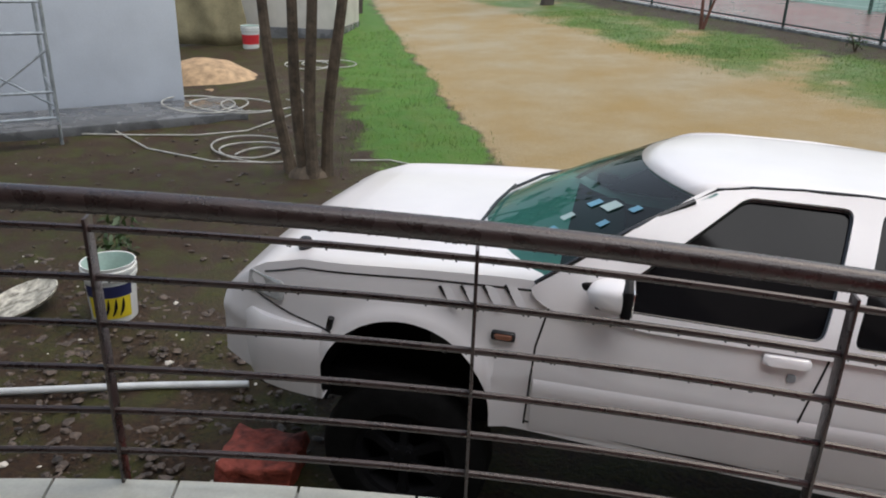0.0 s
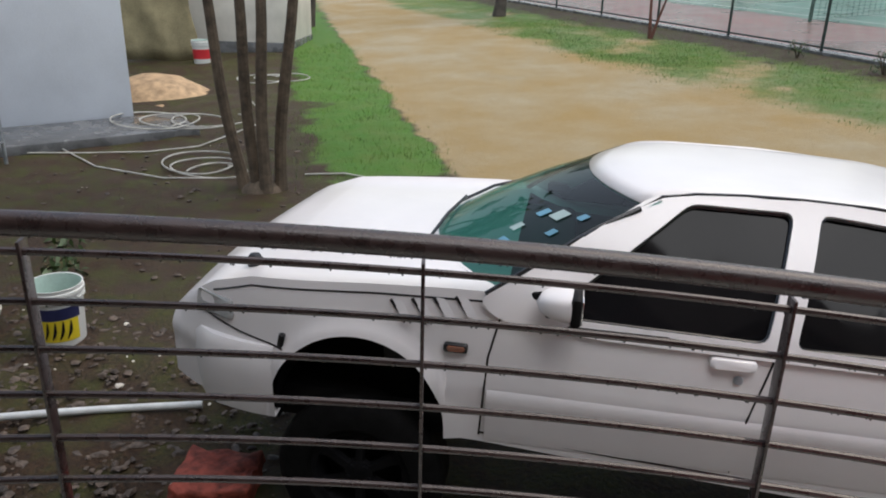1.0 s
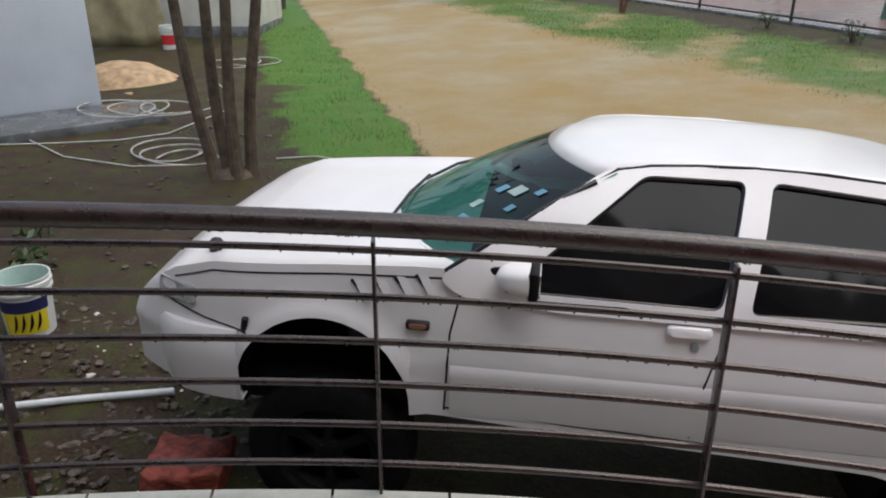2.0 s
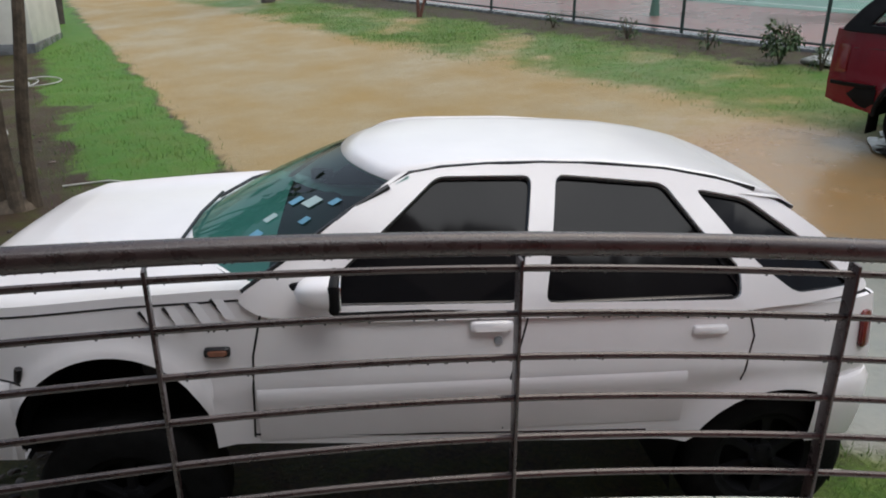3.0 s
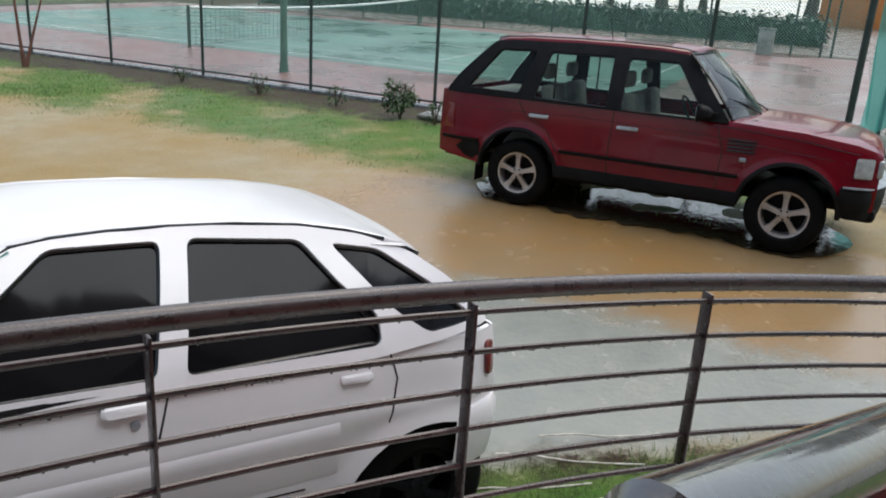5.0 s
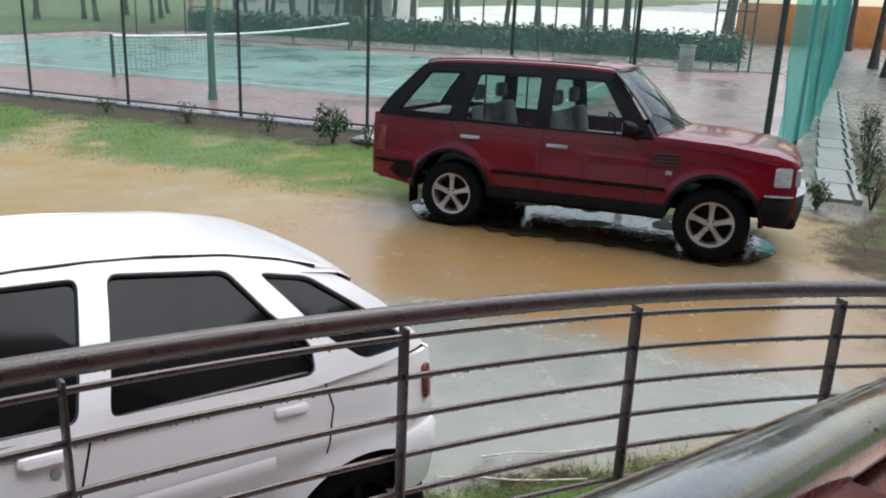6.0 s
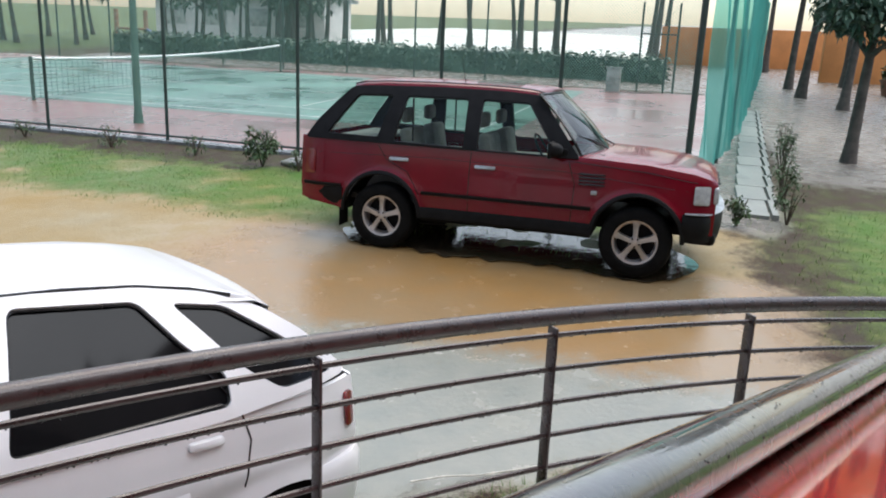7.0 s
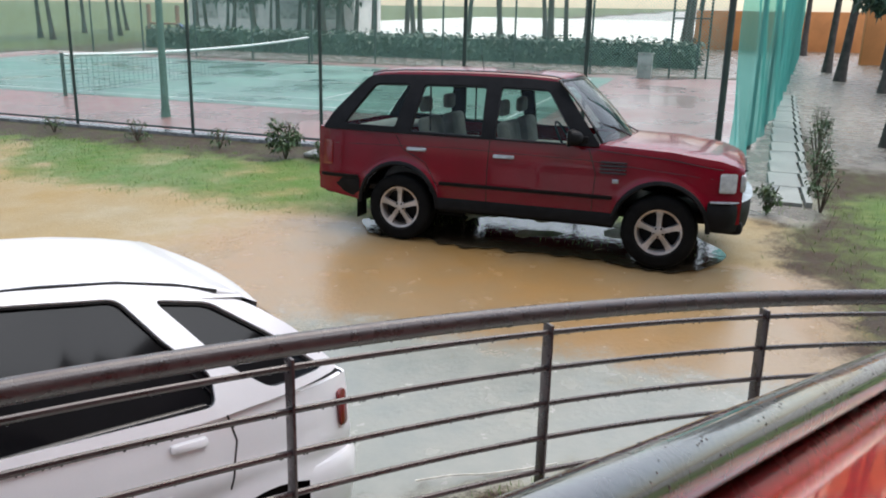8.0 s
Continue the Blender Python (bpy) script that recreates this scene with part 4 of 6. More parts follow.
def build_red_car():
    x, y = uw(-2.3, 10.40)
    zr = 0.33
    m = Matrix.Translation((x, y, zr)) @ Matrix.Rotation(math.atan2(-0.704, 0.71), 4, "Z")
    car = empty("red_car", m, "dark red boxy off-road estate car parked in a puddle", "car", "parked cars")
    sh = Shell(0.925, [(-1.0, 0.50), (-0.5, 0.42), (0.5, 0.40), (2.3, 0.40), (3.2, 0.45), (3.5, 0.5)], [(0.0, 0.40, 0.44), (2.745, 0.40, 0.44)],
               [(-0.98, 1.19), (0.5, 1.175), (2.1, 1.15), (2.8, 1.10), (3.25, 1.04), (3.47, 0.98)],
               [(-0.98, 1.19), (2.0, 1.17), (2.2, 1.185), (2.8, 1.165), (3.25, 1.105), (3.42, 1.045), (3.47, 1.0)],
               -1.0, 3.47, 0.4, 0.55, 0.68, (0.07, 0.13), 0.15, 1.76)
    part("body", sh.body(2.08), M["red_paint"], car, "glossy dark red body panels")
    outline = [(-0.93, 1.17), (-0.80, 1.36), (-0.46, 1.735), (-0.2, 1.755), (0.6, 1.77), (1.3, 1.76), (1.66, 1.735), (2.14, 1.15)]
    w3 = [(-0.66, 1.235), (-0.37, 1.655), (0.045, 1.665), (-0.06, 1.225)]
    w2 = [(0.12, 1.195), (0.20, 1.665), (0.885, 1.668), (0.915, 1.18)]
    w1 = [(1.055, 1.17), (1.045, 1.668), (1.545, 1.66), (1.91, 1.165)]
    side_frame(sh, outline, [w1, w2, w3], M["black_plastic"], car, "pillar_frame", 0.03)
    windows(sh, [w1, w2, w3], M["pane"], car)
    for s in (1, -1):
        bm = bmesh.new()
        box(bm, (0.30, s * (sh.side(0.3, 1.43) - 0.012), 1.43), (0.02, 0.012, 0.46), 0.003)
        part("window_divider", bm, M["black_trim"], car)
    half = lambda a, z: sh.side(a, z) + 0.004
    xs = [(v, z) for v, z in ((1.665, 1.748), (1.55, 1.772), (1.3, 1.788), (0.9, 1.798), (0.4, 1.798), (-0.1, 1.788), (-0.35, 1.770), (-0.47, 1.748))]
    bm = bmesh.new()
    grid(bm, roof_sheet(xs, 0.055, 0.065, half, lambda a: 0.08 * smooth(1.0, 1.66, a) - 0.05 * smooth(0.2, -0.45, a)))
    roof = solid(part("roof", bm, M["red_paint"], car, "red roof mirroring the white sky"), 0.02)
    for s in (1, -1):
        bm = bmesh.new()
        sweep(bm, [(a, s * (half(a, z) - 0.06), z + 0.03) for a, z in xs], 0.008, 6)
        part("roof_gutter", bm, M["black_trim"], roof)
    bm = bmesh.new()
    box(bm, (1.12, 0, 1.858), (0.50, 0.70, 0.012), 0.005)
    part("sunroof", bm, M["pane"], roof, "dark glass sunroof")
    bm = bmesh.new()
    sweep(bm, [(0.75, -0.35, 1.82), (0.72, -0.35, 1.95), (0.69, -0.35, 2.12)], [0.006, 0.004, 0.002], 6)
    part("aerial", bm, M["black_trim"], roof)
    bm = bmesh.new()
    grid(bm, screen_sheet((2.33, 1.20), (1.74, 1.775), 0.80, 0.70, 0.20, 0.09))
    ws = part("windscreen", bm, clear_glass("wet_screen", (0.78, 0.88, 0.86), 0.42), car, "clear windscreen wet with rain")
    edge = screen_sheet((2.33, 1.20), (1.74, 1.775), 0.81, 0.71, 0.20, 0.09)
    loop = edge[0] + [r[-1] for r in edge[1:]] + edge[-1][-2::-1] + [r[0] for r in edge[-2:0:-1]]
    bm = bmesh.new()
    sweep(bm, loop, 0.016, 6, True)
    part("seal", bm, M["black_trim"], ws)
    bm = bmesh.new()
    grid(bm, [[(a, (2 * i / 8 - 1) * h, z) for i in range(9)] for a, z, h in ((-0.50, 1.735, 0.72), (-0.80, 1.36, 0.80), (-0.94, 1.19, 0.84))])
    part("rear_window", bm, M["pane"], car, "raked rear window")
    bm = bmesh.new()
    box(bm, (2.28, 0, 1.185), (0.16, 1.45, 0.02), 0.008)
    part("scuttle", bm, M["black_plastic"], car)
    wiper(car, (2.33, -0.20, 1.215), (2.05, -0.66, 1.37))
    wiper(car, (2.34, 0.35, 1.215), (2.10, -0.16, 1.36))
    # cabin
    bm = bmesh.new()
    box(bm, (0.7, 0, 0.55), (2.9, 1.6, 0.06), 0.02)
    box(bm, (2.0, 0, 1.05), (0.38, 1.55, 0.2), 0.06)
    part("cabin_floor", bm, M["cabin_dark"], car, "dark carpet and dashboard")
    bm = bmesh.new()
    lathe(bm, [(0.185, -0.012), (0.2, 0), (0.185, 0.012), (0.17, 0), (0.185, -0.012)], 24, "z")
    wheel_ = part("steering_wheel", bm, M["black_plastic"], car)
    wheel_.matrix_basis = Matrix.Translation((1.66, -0.38, 1.17)) @ Matrix.Rotation(radians(60), 4, "Y")
    seats(car, (1.12, 0.22), 0.38, 0.95, 1.42)
    bm = bmesh.new()
    box(bm, (-0.5, 0, 1.16), (0.6, 1.5, 0.03), 0.01)
    part("load_cover", bm, M["seat"], car, "pale load cover")
    # panel gaps, rubbing strip, fittings
    seam(sh, [(1.0, 1.15), (0.99, 0.9), (0.99, 0.45)], car)
    seam(sh, [(2.02, 1.13), (2.10, 0.9), (2.08, 0.45)], car)
    seam(sh, [(-0.05, 1.15), (0.05, 1.0), (0.30, 0.88), (0.46, 0.62)], car)
    seam(sh, [(2.1, 1.125), (2.8, 1.075), (3.28, 1.005)], car, "bonnet_gap")
    # last one is no gap: a thin black line for the swage crease's shade
    seam(sh, [(-0.95, 1.02), (0.6, 1.05), (2.0, 1.02), (3.2, 0.92)], car, "swage_shade", 0.003)
    for s in (1, -1):
        for a0, a1 in ((-0.95, -0.47), (0.47, 2.28), (3.21, 3.30)):
            bm = bmesh.new()
            n = max(2, int((a1 - a0) / 0.15))
            rows = []
            for k in range(n + 1):
                a = a0 + (a1 - a0) * k / n
                rows.append([(a, s * (sh.side(a, z) + o), z) for z, o in ((0.69, 0.0), (0.686, 0.014), (0.656, 0.014), (0.65, 0.0))])
            grid(bm, rows)
            part("rubbing_strip", bm, M["black_plastic"], car, "black rubbing strip")
        bm = bmesh.new()
        rows = []
        for k in range(13):
            a = 0.46 + (2.30 - 0.46) * k / 12
            rows.append([(a, s * (sh.side(a, z) + o), z) for z, o in ((0.52, 0.002), (0.48, 0.014), (0.40, 0.012), (0.36, -0.05))])
        grid(bm, rows)
        part("sill", bm, M["black_plastic"], car, "black sill")
        for xc, zc, r in sh.arches:
            bm = bmesh.new()
            rows, lin = [], []
            for k in range(23):
                a = math.pi * k / 22
                row = []
                for rr, o in ((r + 0.035, 0.004), (r + 0.028, 0.016), (r + 0.003, 0.018), (r - 0.012, 0.0)):
                    px, pz = xc + rr * math.cos(a), zc + rr * math.sin(a)
                    row.append((px, s * (sh.side(px, pz) + o), pz))
                rows.append(row)
                lin.append([(xc + (r - 0.005) * math.cos(a), s * (0.89 if j == 0 else 0.45), zc + (r - 0.005) * math.sin(a)) for j in range(2)])
            grid(bm, rows)
            part("arch_moulding", bm, M["black_plastic"], car, "black arch moulding")
            bm = bmesh.new()
            grid(bm, lin)
            part("arch_liner", bm, M["black_plastic"], car)
        plate(sh, car, "door_handle", 0.09, 0.31, 0.995, 1.03, M["galvanised"], s, 0.028, 0.014, "bright door handle")
        plate(sh, car, "door_handle", 1.05, 1.27, 0.98, 1.015, M["galvanised"], s, 0.028, 0.014, "bright door handle")
        for k in range(4):
            plate(sh, car, "vent_slat", 2.14, 2.40, 0.905 + 0.034 * k - 0.0, 0.920 + 0.034 * k, M["black_trim"], s, 0.014, 0.006)
        plate(sh, car, "badge", 2.27, 2.33, 0.815, 0.855, M["galvanised"], s, 0.008, 0.01, "small pale badge")
        plate(sh, car, "side_lamp", 3.26, 3.41, 0.795, 0.975, M["lamp_clear"], s, 0.02, 0.02, "pale wrap-round headlamp")
        plate(sh, car, "tail_lamp", -0.93, -0.80, 0.78, 1.05, M["lamp_red"], s, 0.015, 0.02, "red tail lamp")
        door_mirror(sh, car, 1.90, 1.24, s, M["black_plastic"], (0.12, 0.22, 0.15), "black door mirror")
        bm = bmesh.new()
        box(bm, (-0.50, s * 0.80, 0.34), (0.015, 0.22, 0.26), 0.004)
        part("mud_flap", bm, M["rubber"], car)
        bm = bmesh.new()
        box(bm, (3.465, s * 0.64, 0.885), (0.05, 0.34, 0.165), 0.02)
        part("headlamp", bm, M["lamp_clear"], car, "clear headlamp")
    bm = bmesh.new()
    for k in range(4):
        box(bm, (3.485, 0, 0.82 + 0.05 * k), (0.03, 0.98, 0.018), 0.004)
    part("grille", bm, M["black_plastic"], car, "black slatted grille")
    bumper(sh, car, 3.17, 3.55, 0.42, 0.70, M["black_plastic"], 0.14, "front_bumper", True, 0.03, "dark front bumper with a bright top edge")
    bumper(sh, car, 3.19, 3.56, 0.695, 0.713, M["galvanised"], 0.14, "bumper_strip", True, 0.035, "bright bumper strip")
    bumper(sh, car, -0.46, -1.05, 0.46, 0.67, M["black_plastic"], -0.12, "rear_bumper", False, 0.03, "dark rear bumper")
    bm = bmesh.new()
    box(bm, (3.36, 0, 0.44), (0.3, 1.5, 0.14), 0.05)
    part("valance", bm, M["black_plastic"], car)
    bm = bmesh.new()
    box(bm, (1.3, 0, 0.47), (4.0, 1.1, 0.12), 0.04)
    box(bm, (0.0, 0, 0.36), (0.12, 1.5, 0.12), 0.04)
    box(bm, (2.745, 0, 0.36), (0.12, 1.5, 0.12), 0.04)
    box(bm, (0.45, -0.45, 0.34), (0.35, 0.2, 0.2), 0.05)
    part("chassis", bm, M["black_plastic"], car, "dark underside")
    for a in (0.0, 2.745):
        for s in (1, -1):
            wheel(car, "wheel", a, s * 0.80, 0.365, 0.365, 0.225, 0.24, s, M["alloy"], 5, 0.085, "black tyre on a dull five-spoke alloy rim")


build_veranda()
build_rail()
build_stair_side()
build_white_car()
build_red_car()


# ---- the yard beside the car ----
def ground_at(u, w):
    x, y = uw(u, w)
    return Vector((x, y, ground_z(x, y)))


def leaves(bm, rnd, c, spread_, count, size, droop=0.3):
    """Small bent leaves round a place."""
    for i in range(count):
        while True:
            q = Vector((rnd.uniform(-1, 1), rnd.uniform(-1, 1), rnd.uniform(-1, 1)))
            if q.length < 1:
                break
        p = Vector(c) + Vector((q.x * spread_[0], q.y * spread_[1], q.z * spread_[2]))
        d = Vector((rnd.uniform(-1, 1), rnd.uniform(-1, 1), rnd.uniform(-1, 0.6))).normalized()
        s = d.cross(Vector((rnd.uniform(-1, 1), rnd.uniform(-1, 1), 1))).normalized()
        L = size * rnd.uniform(0.6, 1.3)
        a, b = p, p + d * L - Vector((0, 0, droop * L))
        mid = p + d * L * 0.5
        v = [bm.verts.new(a), bm.verts.new(mid + s * L * 0.22), bm.verts.new(b), bm.verts.new(mid - s * L * 0.22)]
        bm.faces.new(v)


def tree(name, base, height, r, lean, crown, rnd, label, bark="bark_dark", leaf="leaf_dark", count=900, size=0.28, group=""):
    t = empty(name, Matrix.Translation(base), label, "tree", group)
    top = Vector((lean[0], lean[1], height))
    pts, rad = [], []
    wob = (rnd.uniform(-0.06, 0.06) * height * 0.3, rnd.uniform(-0.06, 0.06) * height * 0.3)
    for k in range(11):
        s = k / 10
        pts.append(Vector((top.x * s + wob[0] * math.sin(3 * s), top.y * s + wob[1] * math.sin(2.6 * s), -0.15 + (height + 0.15) * s)))
        rad.append(r * (1.45 if k == 0 else 1.12 if k == 1 else 1 - 0.5 * s))
    bm = bmesh.new()
    sweep(bm, pts, rad, 10)
    for k in range(5):
        a = 2 * math.pi * (k + rnd.random() * 0.5) / 5
        st = pts[7] if k % 2 else pts[9]
        e = st + Vector((math.cos(a) * crown[0] * 0.75, math.sin(a) * crown[0] * 0.75, crown[1] * rnd.uniform(0.2, 0.7)))
        sweep(bm, [st, st.lerp(e, 0.5) + Vector((0, 0, 0.12)), e], [r * 0.45, r * 0.3, r * 0.12], 6)
    part("trunk", bm, M[bark], t, "wet dark bark")
    bm = bmesh.new()
    for k in range(9):
        a, q = rnd.uniform(0, 6.28), rnd.uniform(0.15, 0.85)
        c = top + Vector((math.cos(a) * crown[0] * q, math.sin(a) * crown[0] * q, rnd.uniform(-0.35, 0.8) * crown[1]))
        leaves(bm, rnd, c, (crown[0] * 0.45, crown[0] * 0.45, crown[1] * 0.38), count // 9, size)
    part("crown", bm, M[leaf], t, angle=180)
    return t


def build_left_yard():
    rnd = random.Random(11)
    # building at the edge of the yard: wall above a projecting wet plinth
    c, along, back = Vector((-7.05, 8.62)), Vector((-0.507, -0.862)), Vector((-0.862, 0.507))
    hut = empty("building", Matrix.Translation((c.x, c.y, 0)), "pale blue-grey painted building on a dark wet plinth", "building")
    inv = hut.matrix_world.inverted()
    rot = Matrix.Rotation(math.atan2(along.y, along.x), 4, "Z")
    bm = bmesh.new()
    mid = c + along * 4 + back * 2.5
    box(bm, (mid.x, mid.y, 2.2), (8, 5, 4.6), 0.01, rot)
    part("wall", bm, M["blue_wall"], hut, "smooth pale blue-grey wall").matrix_parent_inverse = inv
    bm = bmesh.new()
    mid = c + along * 3.6 - back * 0.62 - along * 0.0
    box(bm, (mid.x, mid.y, 0.02), (8.3, 1.2, 0.20), 0.015, rot)
    part("plinth", bm, M["wet_concrete"], hut, "dark wet concrete plinth").matrix_parent_inverse = inv
    bm = bmesh.new()
    mid = c + along * 4 + back * 2.5
    box(bm, (mid.x, mid.y, 4.56), (8.6, 5.6, 0.12), 0.02, rot)
    part("roof", bm, M["wet_concrete"], hut).matrix_parent_inverse = inv
    # far wing with a dark base, and a khaki sheet beside it
    wing = empty("outbuilding", Matrix.Translation((-10.9, 16.2, 0.15)), "pale grey outbuilding with a dark base course", "building")
    inv = wing.matrix_world.inverted()
    bm = bmesh.new()
    box(bm, (-11.3, 15.9, 1.9), (3.6, 2.2, 3.7), 0.02, Matrix.Rotation(radians(20), 4, "Z"))
    part("wall", bm, M["render_wall"], wing).matrix_parent_inverse = inv
    bm = bmesh.new()
    box(bm, (-11.3, 15.9, 0.2), (3.64, 2.24, 0.42), 0.02, Matrix.Rotation(radians(20), 4, "Z"))
    part("base_course", bm, M["wet_concrete"], wing).matrix_parent_inverse = inv
    bm = bmesh.new()
    rows = []
    for i in range(13):
        s = i / 12
        p = Vector((-12.6, 13.0)).lerp(Vector((-10.55, 13.9)), s)
        rows.append([(p.x + 0.05 * math.sin(s * 19 + j), p.y + 0.06 * math.sin(s * 14 + j * 0.7), 0.08 + 0.28 * j) for j in range(9)])
    grid(bm, rows)
    tagged(solid(part("tarpaulin", bm, M["khaki"]), 0.02), "khaki tarpaulin hung beside the pale outbuilding", "tarpaulin")
    # heap of sand at the corner
    bm = bmesh.new()
    rows = []
    for i in range(17):
        row = []
        for j in range(17):
            x, y = -8.6 + (i / 8 - 1) * 0.95, 10.6 + (j / 8 - 1) * 0.8
            h = max(0, 1 - ((i / 8 - 1) ** 2 + (j / 8 - 1) ** 2))
            row.append((x, y, ground_z(x, y) - 0.02 + 0.34 * h ** 0.8 + 0.03 * noise.noise(Vector((x * 4, y * 4, 1)))))
        rows.append(row)
    grid(bm, rows)
    tagged(part("sand_mound", bm, mat("heap_sand", (0.42, 0.29, 0.17), 0.8, var=0.3, scale=8, bump=0.6, bscale=60)), "small heap of wet orange building sand", "sand heap")
    # scaffold frame standing against the plinth
    sc = empty("scaffold_frame", Matrix.Translation((-6.75, 6.1, 0)), "grey tubular scaffold frame with rungs and a cross brace", "scaffold")
    p, q = Vector((-6.63, 6.25, 0)), Vector((-7.15, 5.45, 0))
    inv = sc.matrix_world.inverted()

    def rod(name, a, b, r=0.022):
        bm = bmesh.new()
        sweep(bm, [a, b], r, 8)
        part(name, bm, M["galvanised"], sc).matrix_parent_inverse = inv

    up = Vector((0, 0, 1))
    rod("leg", p, p + up * 1.95)
    rod("leg", q, q + up * 1.95)
    for z in (0.32, 0.62, 1.28, 1.62, 1.93):
        rod("rung", p + up * z, q + up * z, 0.018)
    rod("brace", p + up * 0.45, q + up * 1.1, 0.013)
    rod("brace", p + up * 1.1, q + up * 0.4, 0.013)
    o = Vector((-0.9, 0.55, 0))
    for k in (p, q):
        rod("leg", k + o, k + o + up * 1.95)
    for z in (0.62, 1.93):
        rod("ledger", p + up * z, p + o + up * z, 0.018)
        rod("ledger", q + up * z, q + o + up * z, 0.018)
    bm = bmesh.new()
    sweep(bm, [p + up * 0.28 - o * 0.1, q + up * 0.28 - o * 0.1], 0.09, 4, flat=0.25)
    part("board", bm, M["wet_concrete"], sc, "dark wet plank").matrix_parent_inverse = inv
    # clump of four thin trunks
    clump = empty("thin_tree", Matrix.Translation((-3.42, 6.8, 0)), "clump of four slender dark trunks rising from one base", "tree")
    inv = clump.matrix_world.inverted()
    tops = ((-3.94, 6.78), (-3.53, 6.75), (-3.24, 6.70), (-3.02, 6.88))
    bases = ((-3.64, 6.77), (-3.44, 6.73), (-3.30, 6.68), (-3.26, 6.86))
    for (x, y), (tx, ty) in zip(bases, tops):
        a, b = Vector((x, y, -0.1)), Vector((tx, ty, 1.83))
        d = b - a
        bm = bmesh.new()
        pts = [a + d * s + Vector((0.03 * math.sin(5 * s + x), 0.03 * math.sin(4 * s + y * 3), 0)) for s in [k / 12 * 1.9 for k in range(13)]]
        sweep(bm, pts, [0.085 if k == 0 else 0.066 - 0.0022 * k for k in range(13)], 9)
        part("trunk", bm, M["bark"], clump, "slender mossy trunk").matrix_parent_inverse = inv
        bm = bmesh.new()
        leaves(bm, rnd, pts[-1], (0.9, 0.9, 0.5), 130, 0.32)
        part("crown", bm, M["leaf"], clump, angle=180).matrix_parent_inverse = inv
    bm = bmesh.new()
    sweep(bm, [(-3.42, 6.8, -0.15), (-3.42, 6.8, 0.06), (-3.43, 6.79, 0.14)], [0.30, 0.20, 0.07], 12)
    part("root_flare", bm, M["bark"], clump).matrix_parent_inverse = inv
    tree("slender_tree", (-11.6, 19.9, ground_z(-11.6, 19.9)), 5.0, 0.09, (0.3, 0.2), (1.3, 1.0), rnd, "slender dark-barked tree beside the grass strip", count=400)
    tree("shade_tree", (-7.2, 23.6, ground_z(-7.2, 23.6)), 4.6, 0.16, (0.6, 0.1), (2.2, 1.2), rnd, "spreading tree at the edge of the sand track", count=900)
    # buckets
    def bucket(x, y, r, h, label, bands, fallen=False):
        b = empty("bucket", Matrix.Translation((x, y, ground_z(x, y) - 0.01)), label, "bucket", "paint buckets")
        bm = bmesh.new()
        lathe(bm, [(0.001, 0.0), (r * 0.84, 0.0), (r * 0.85, 0.01), (r * 0.955, h * 0.78), (r * 1.03, h * 0.785), (r * 1.03, h * 0.82), (r * 0.965, h * 0.825), (r * 0.97, h * 0.88), (r * 1.045, h * 0.885), (r * 1.045, h * 0.93), (r * 0.985, h * 0.94), (r, h * 0.99), (r * 1.03, h), (r * 1.02, h * 1.005), (r * 0.97, h)], 36)
        part("bucket_wall", bm, M["white_plastic"], b, "ribbed white plastic")
        bm = bmesh.new()
        lathe(bm, [(r * 0.969, h * 1.0), (r * 0.94, h * 0.9), (r * 0.82, 0.03), (0.001, 0.03)], 36)
        part("inner_wall", bm, M["bucket_inside"], b, "greenish inside")
        for z0, z1, a0, a1, mm in bands:
            bm = bmesh.new()
            rows = []
            for z in (z0, z1):
                rr = r * (0.85 + 0.105 * z / (h * 0.78)) + 0.002
                rows.append([(rr * math.cos(a0 + (a1 - a0) * k / 14), rr * math.sin(a0 + (a1 - a0) * k / 14), z) for k in range(15)])
            grid(bm, rows)
            part("label_band", bm, M[mm], b)
        return b

    b1 = bucket(-2.51, 3.51, 0.165, 0.40, "open white plastic paint bucket with a blue and yellow label", ((0.20, 0.28, -1.9, 0.2, "label_blue"), (0.05, 0.198, -1.75, 0.1, "label_yellow")))
    for k in range(4):
        bm = bmesh.new()
        a0 = -1.35 + 0.3 * k
        pts = []
        for s in range(5):
            z = 0.07 + 0.03 * s
            rr = 0.165 * (0.85 + 0.105 * z / 0.312) + 0.004
            a = a0 + 0.06 * s + 0.05 * math.sin(s)
            pts.append((rr * math.cos(a), rr * math.sin(a), z))
        sweep(bm, pts, [0.003, 0.008, 0.010, 0.008, 0.003], 5)
        part("label_stroke", bm, M["black_trim"], b1)
    bm = bmesh.new()
    sweep(bm, [(0.17 * math.cos(a), 0.17 * math.sin(a), 0.34 - 0.13 * math.sin(a / 1.0 - 0.0)) for a in [math.pi * k / 14 for k in range(15)]], 0.0035, 6)
    part("wire_handle", bm, M["galvanised"], b1)
    bucket(-10.16, 13.63, 0.2, 0.48, "white paint bucket with a red band by the outbuilding", ((0.10, 0.30, -2.4, 0.4, "label_red"),))
    # upturned lid
    lid = empty("plastic_basin", Matrix.Translation((-3.08, 3.25, ground_z(-3.08, 3.25) + 0.05)) @ Matrix.Rotation(radians(14), 4, "X") @ Matrix.Rotation(radians(-10), 4, "Y"), "dirty cream plastic basin lid lying on the soil", "lid")
    bm = bmesh.new()
    lathe(bm, [(0.001, 0.0), (0.19, 0.0), (0.20, 0.012), (0.235, 0.014), (0.25, 0.035), (0.245, 0.04), (0.225, 0.025), (0.205, 0.02), (0.19, 0.01), (0.001, 0.012)], 40)
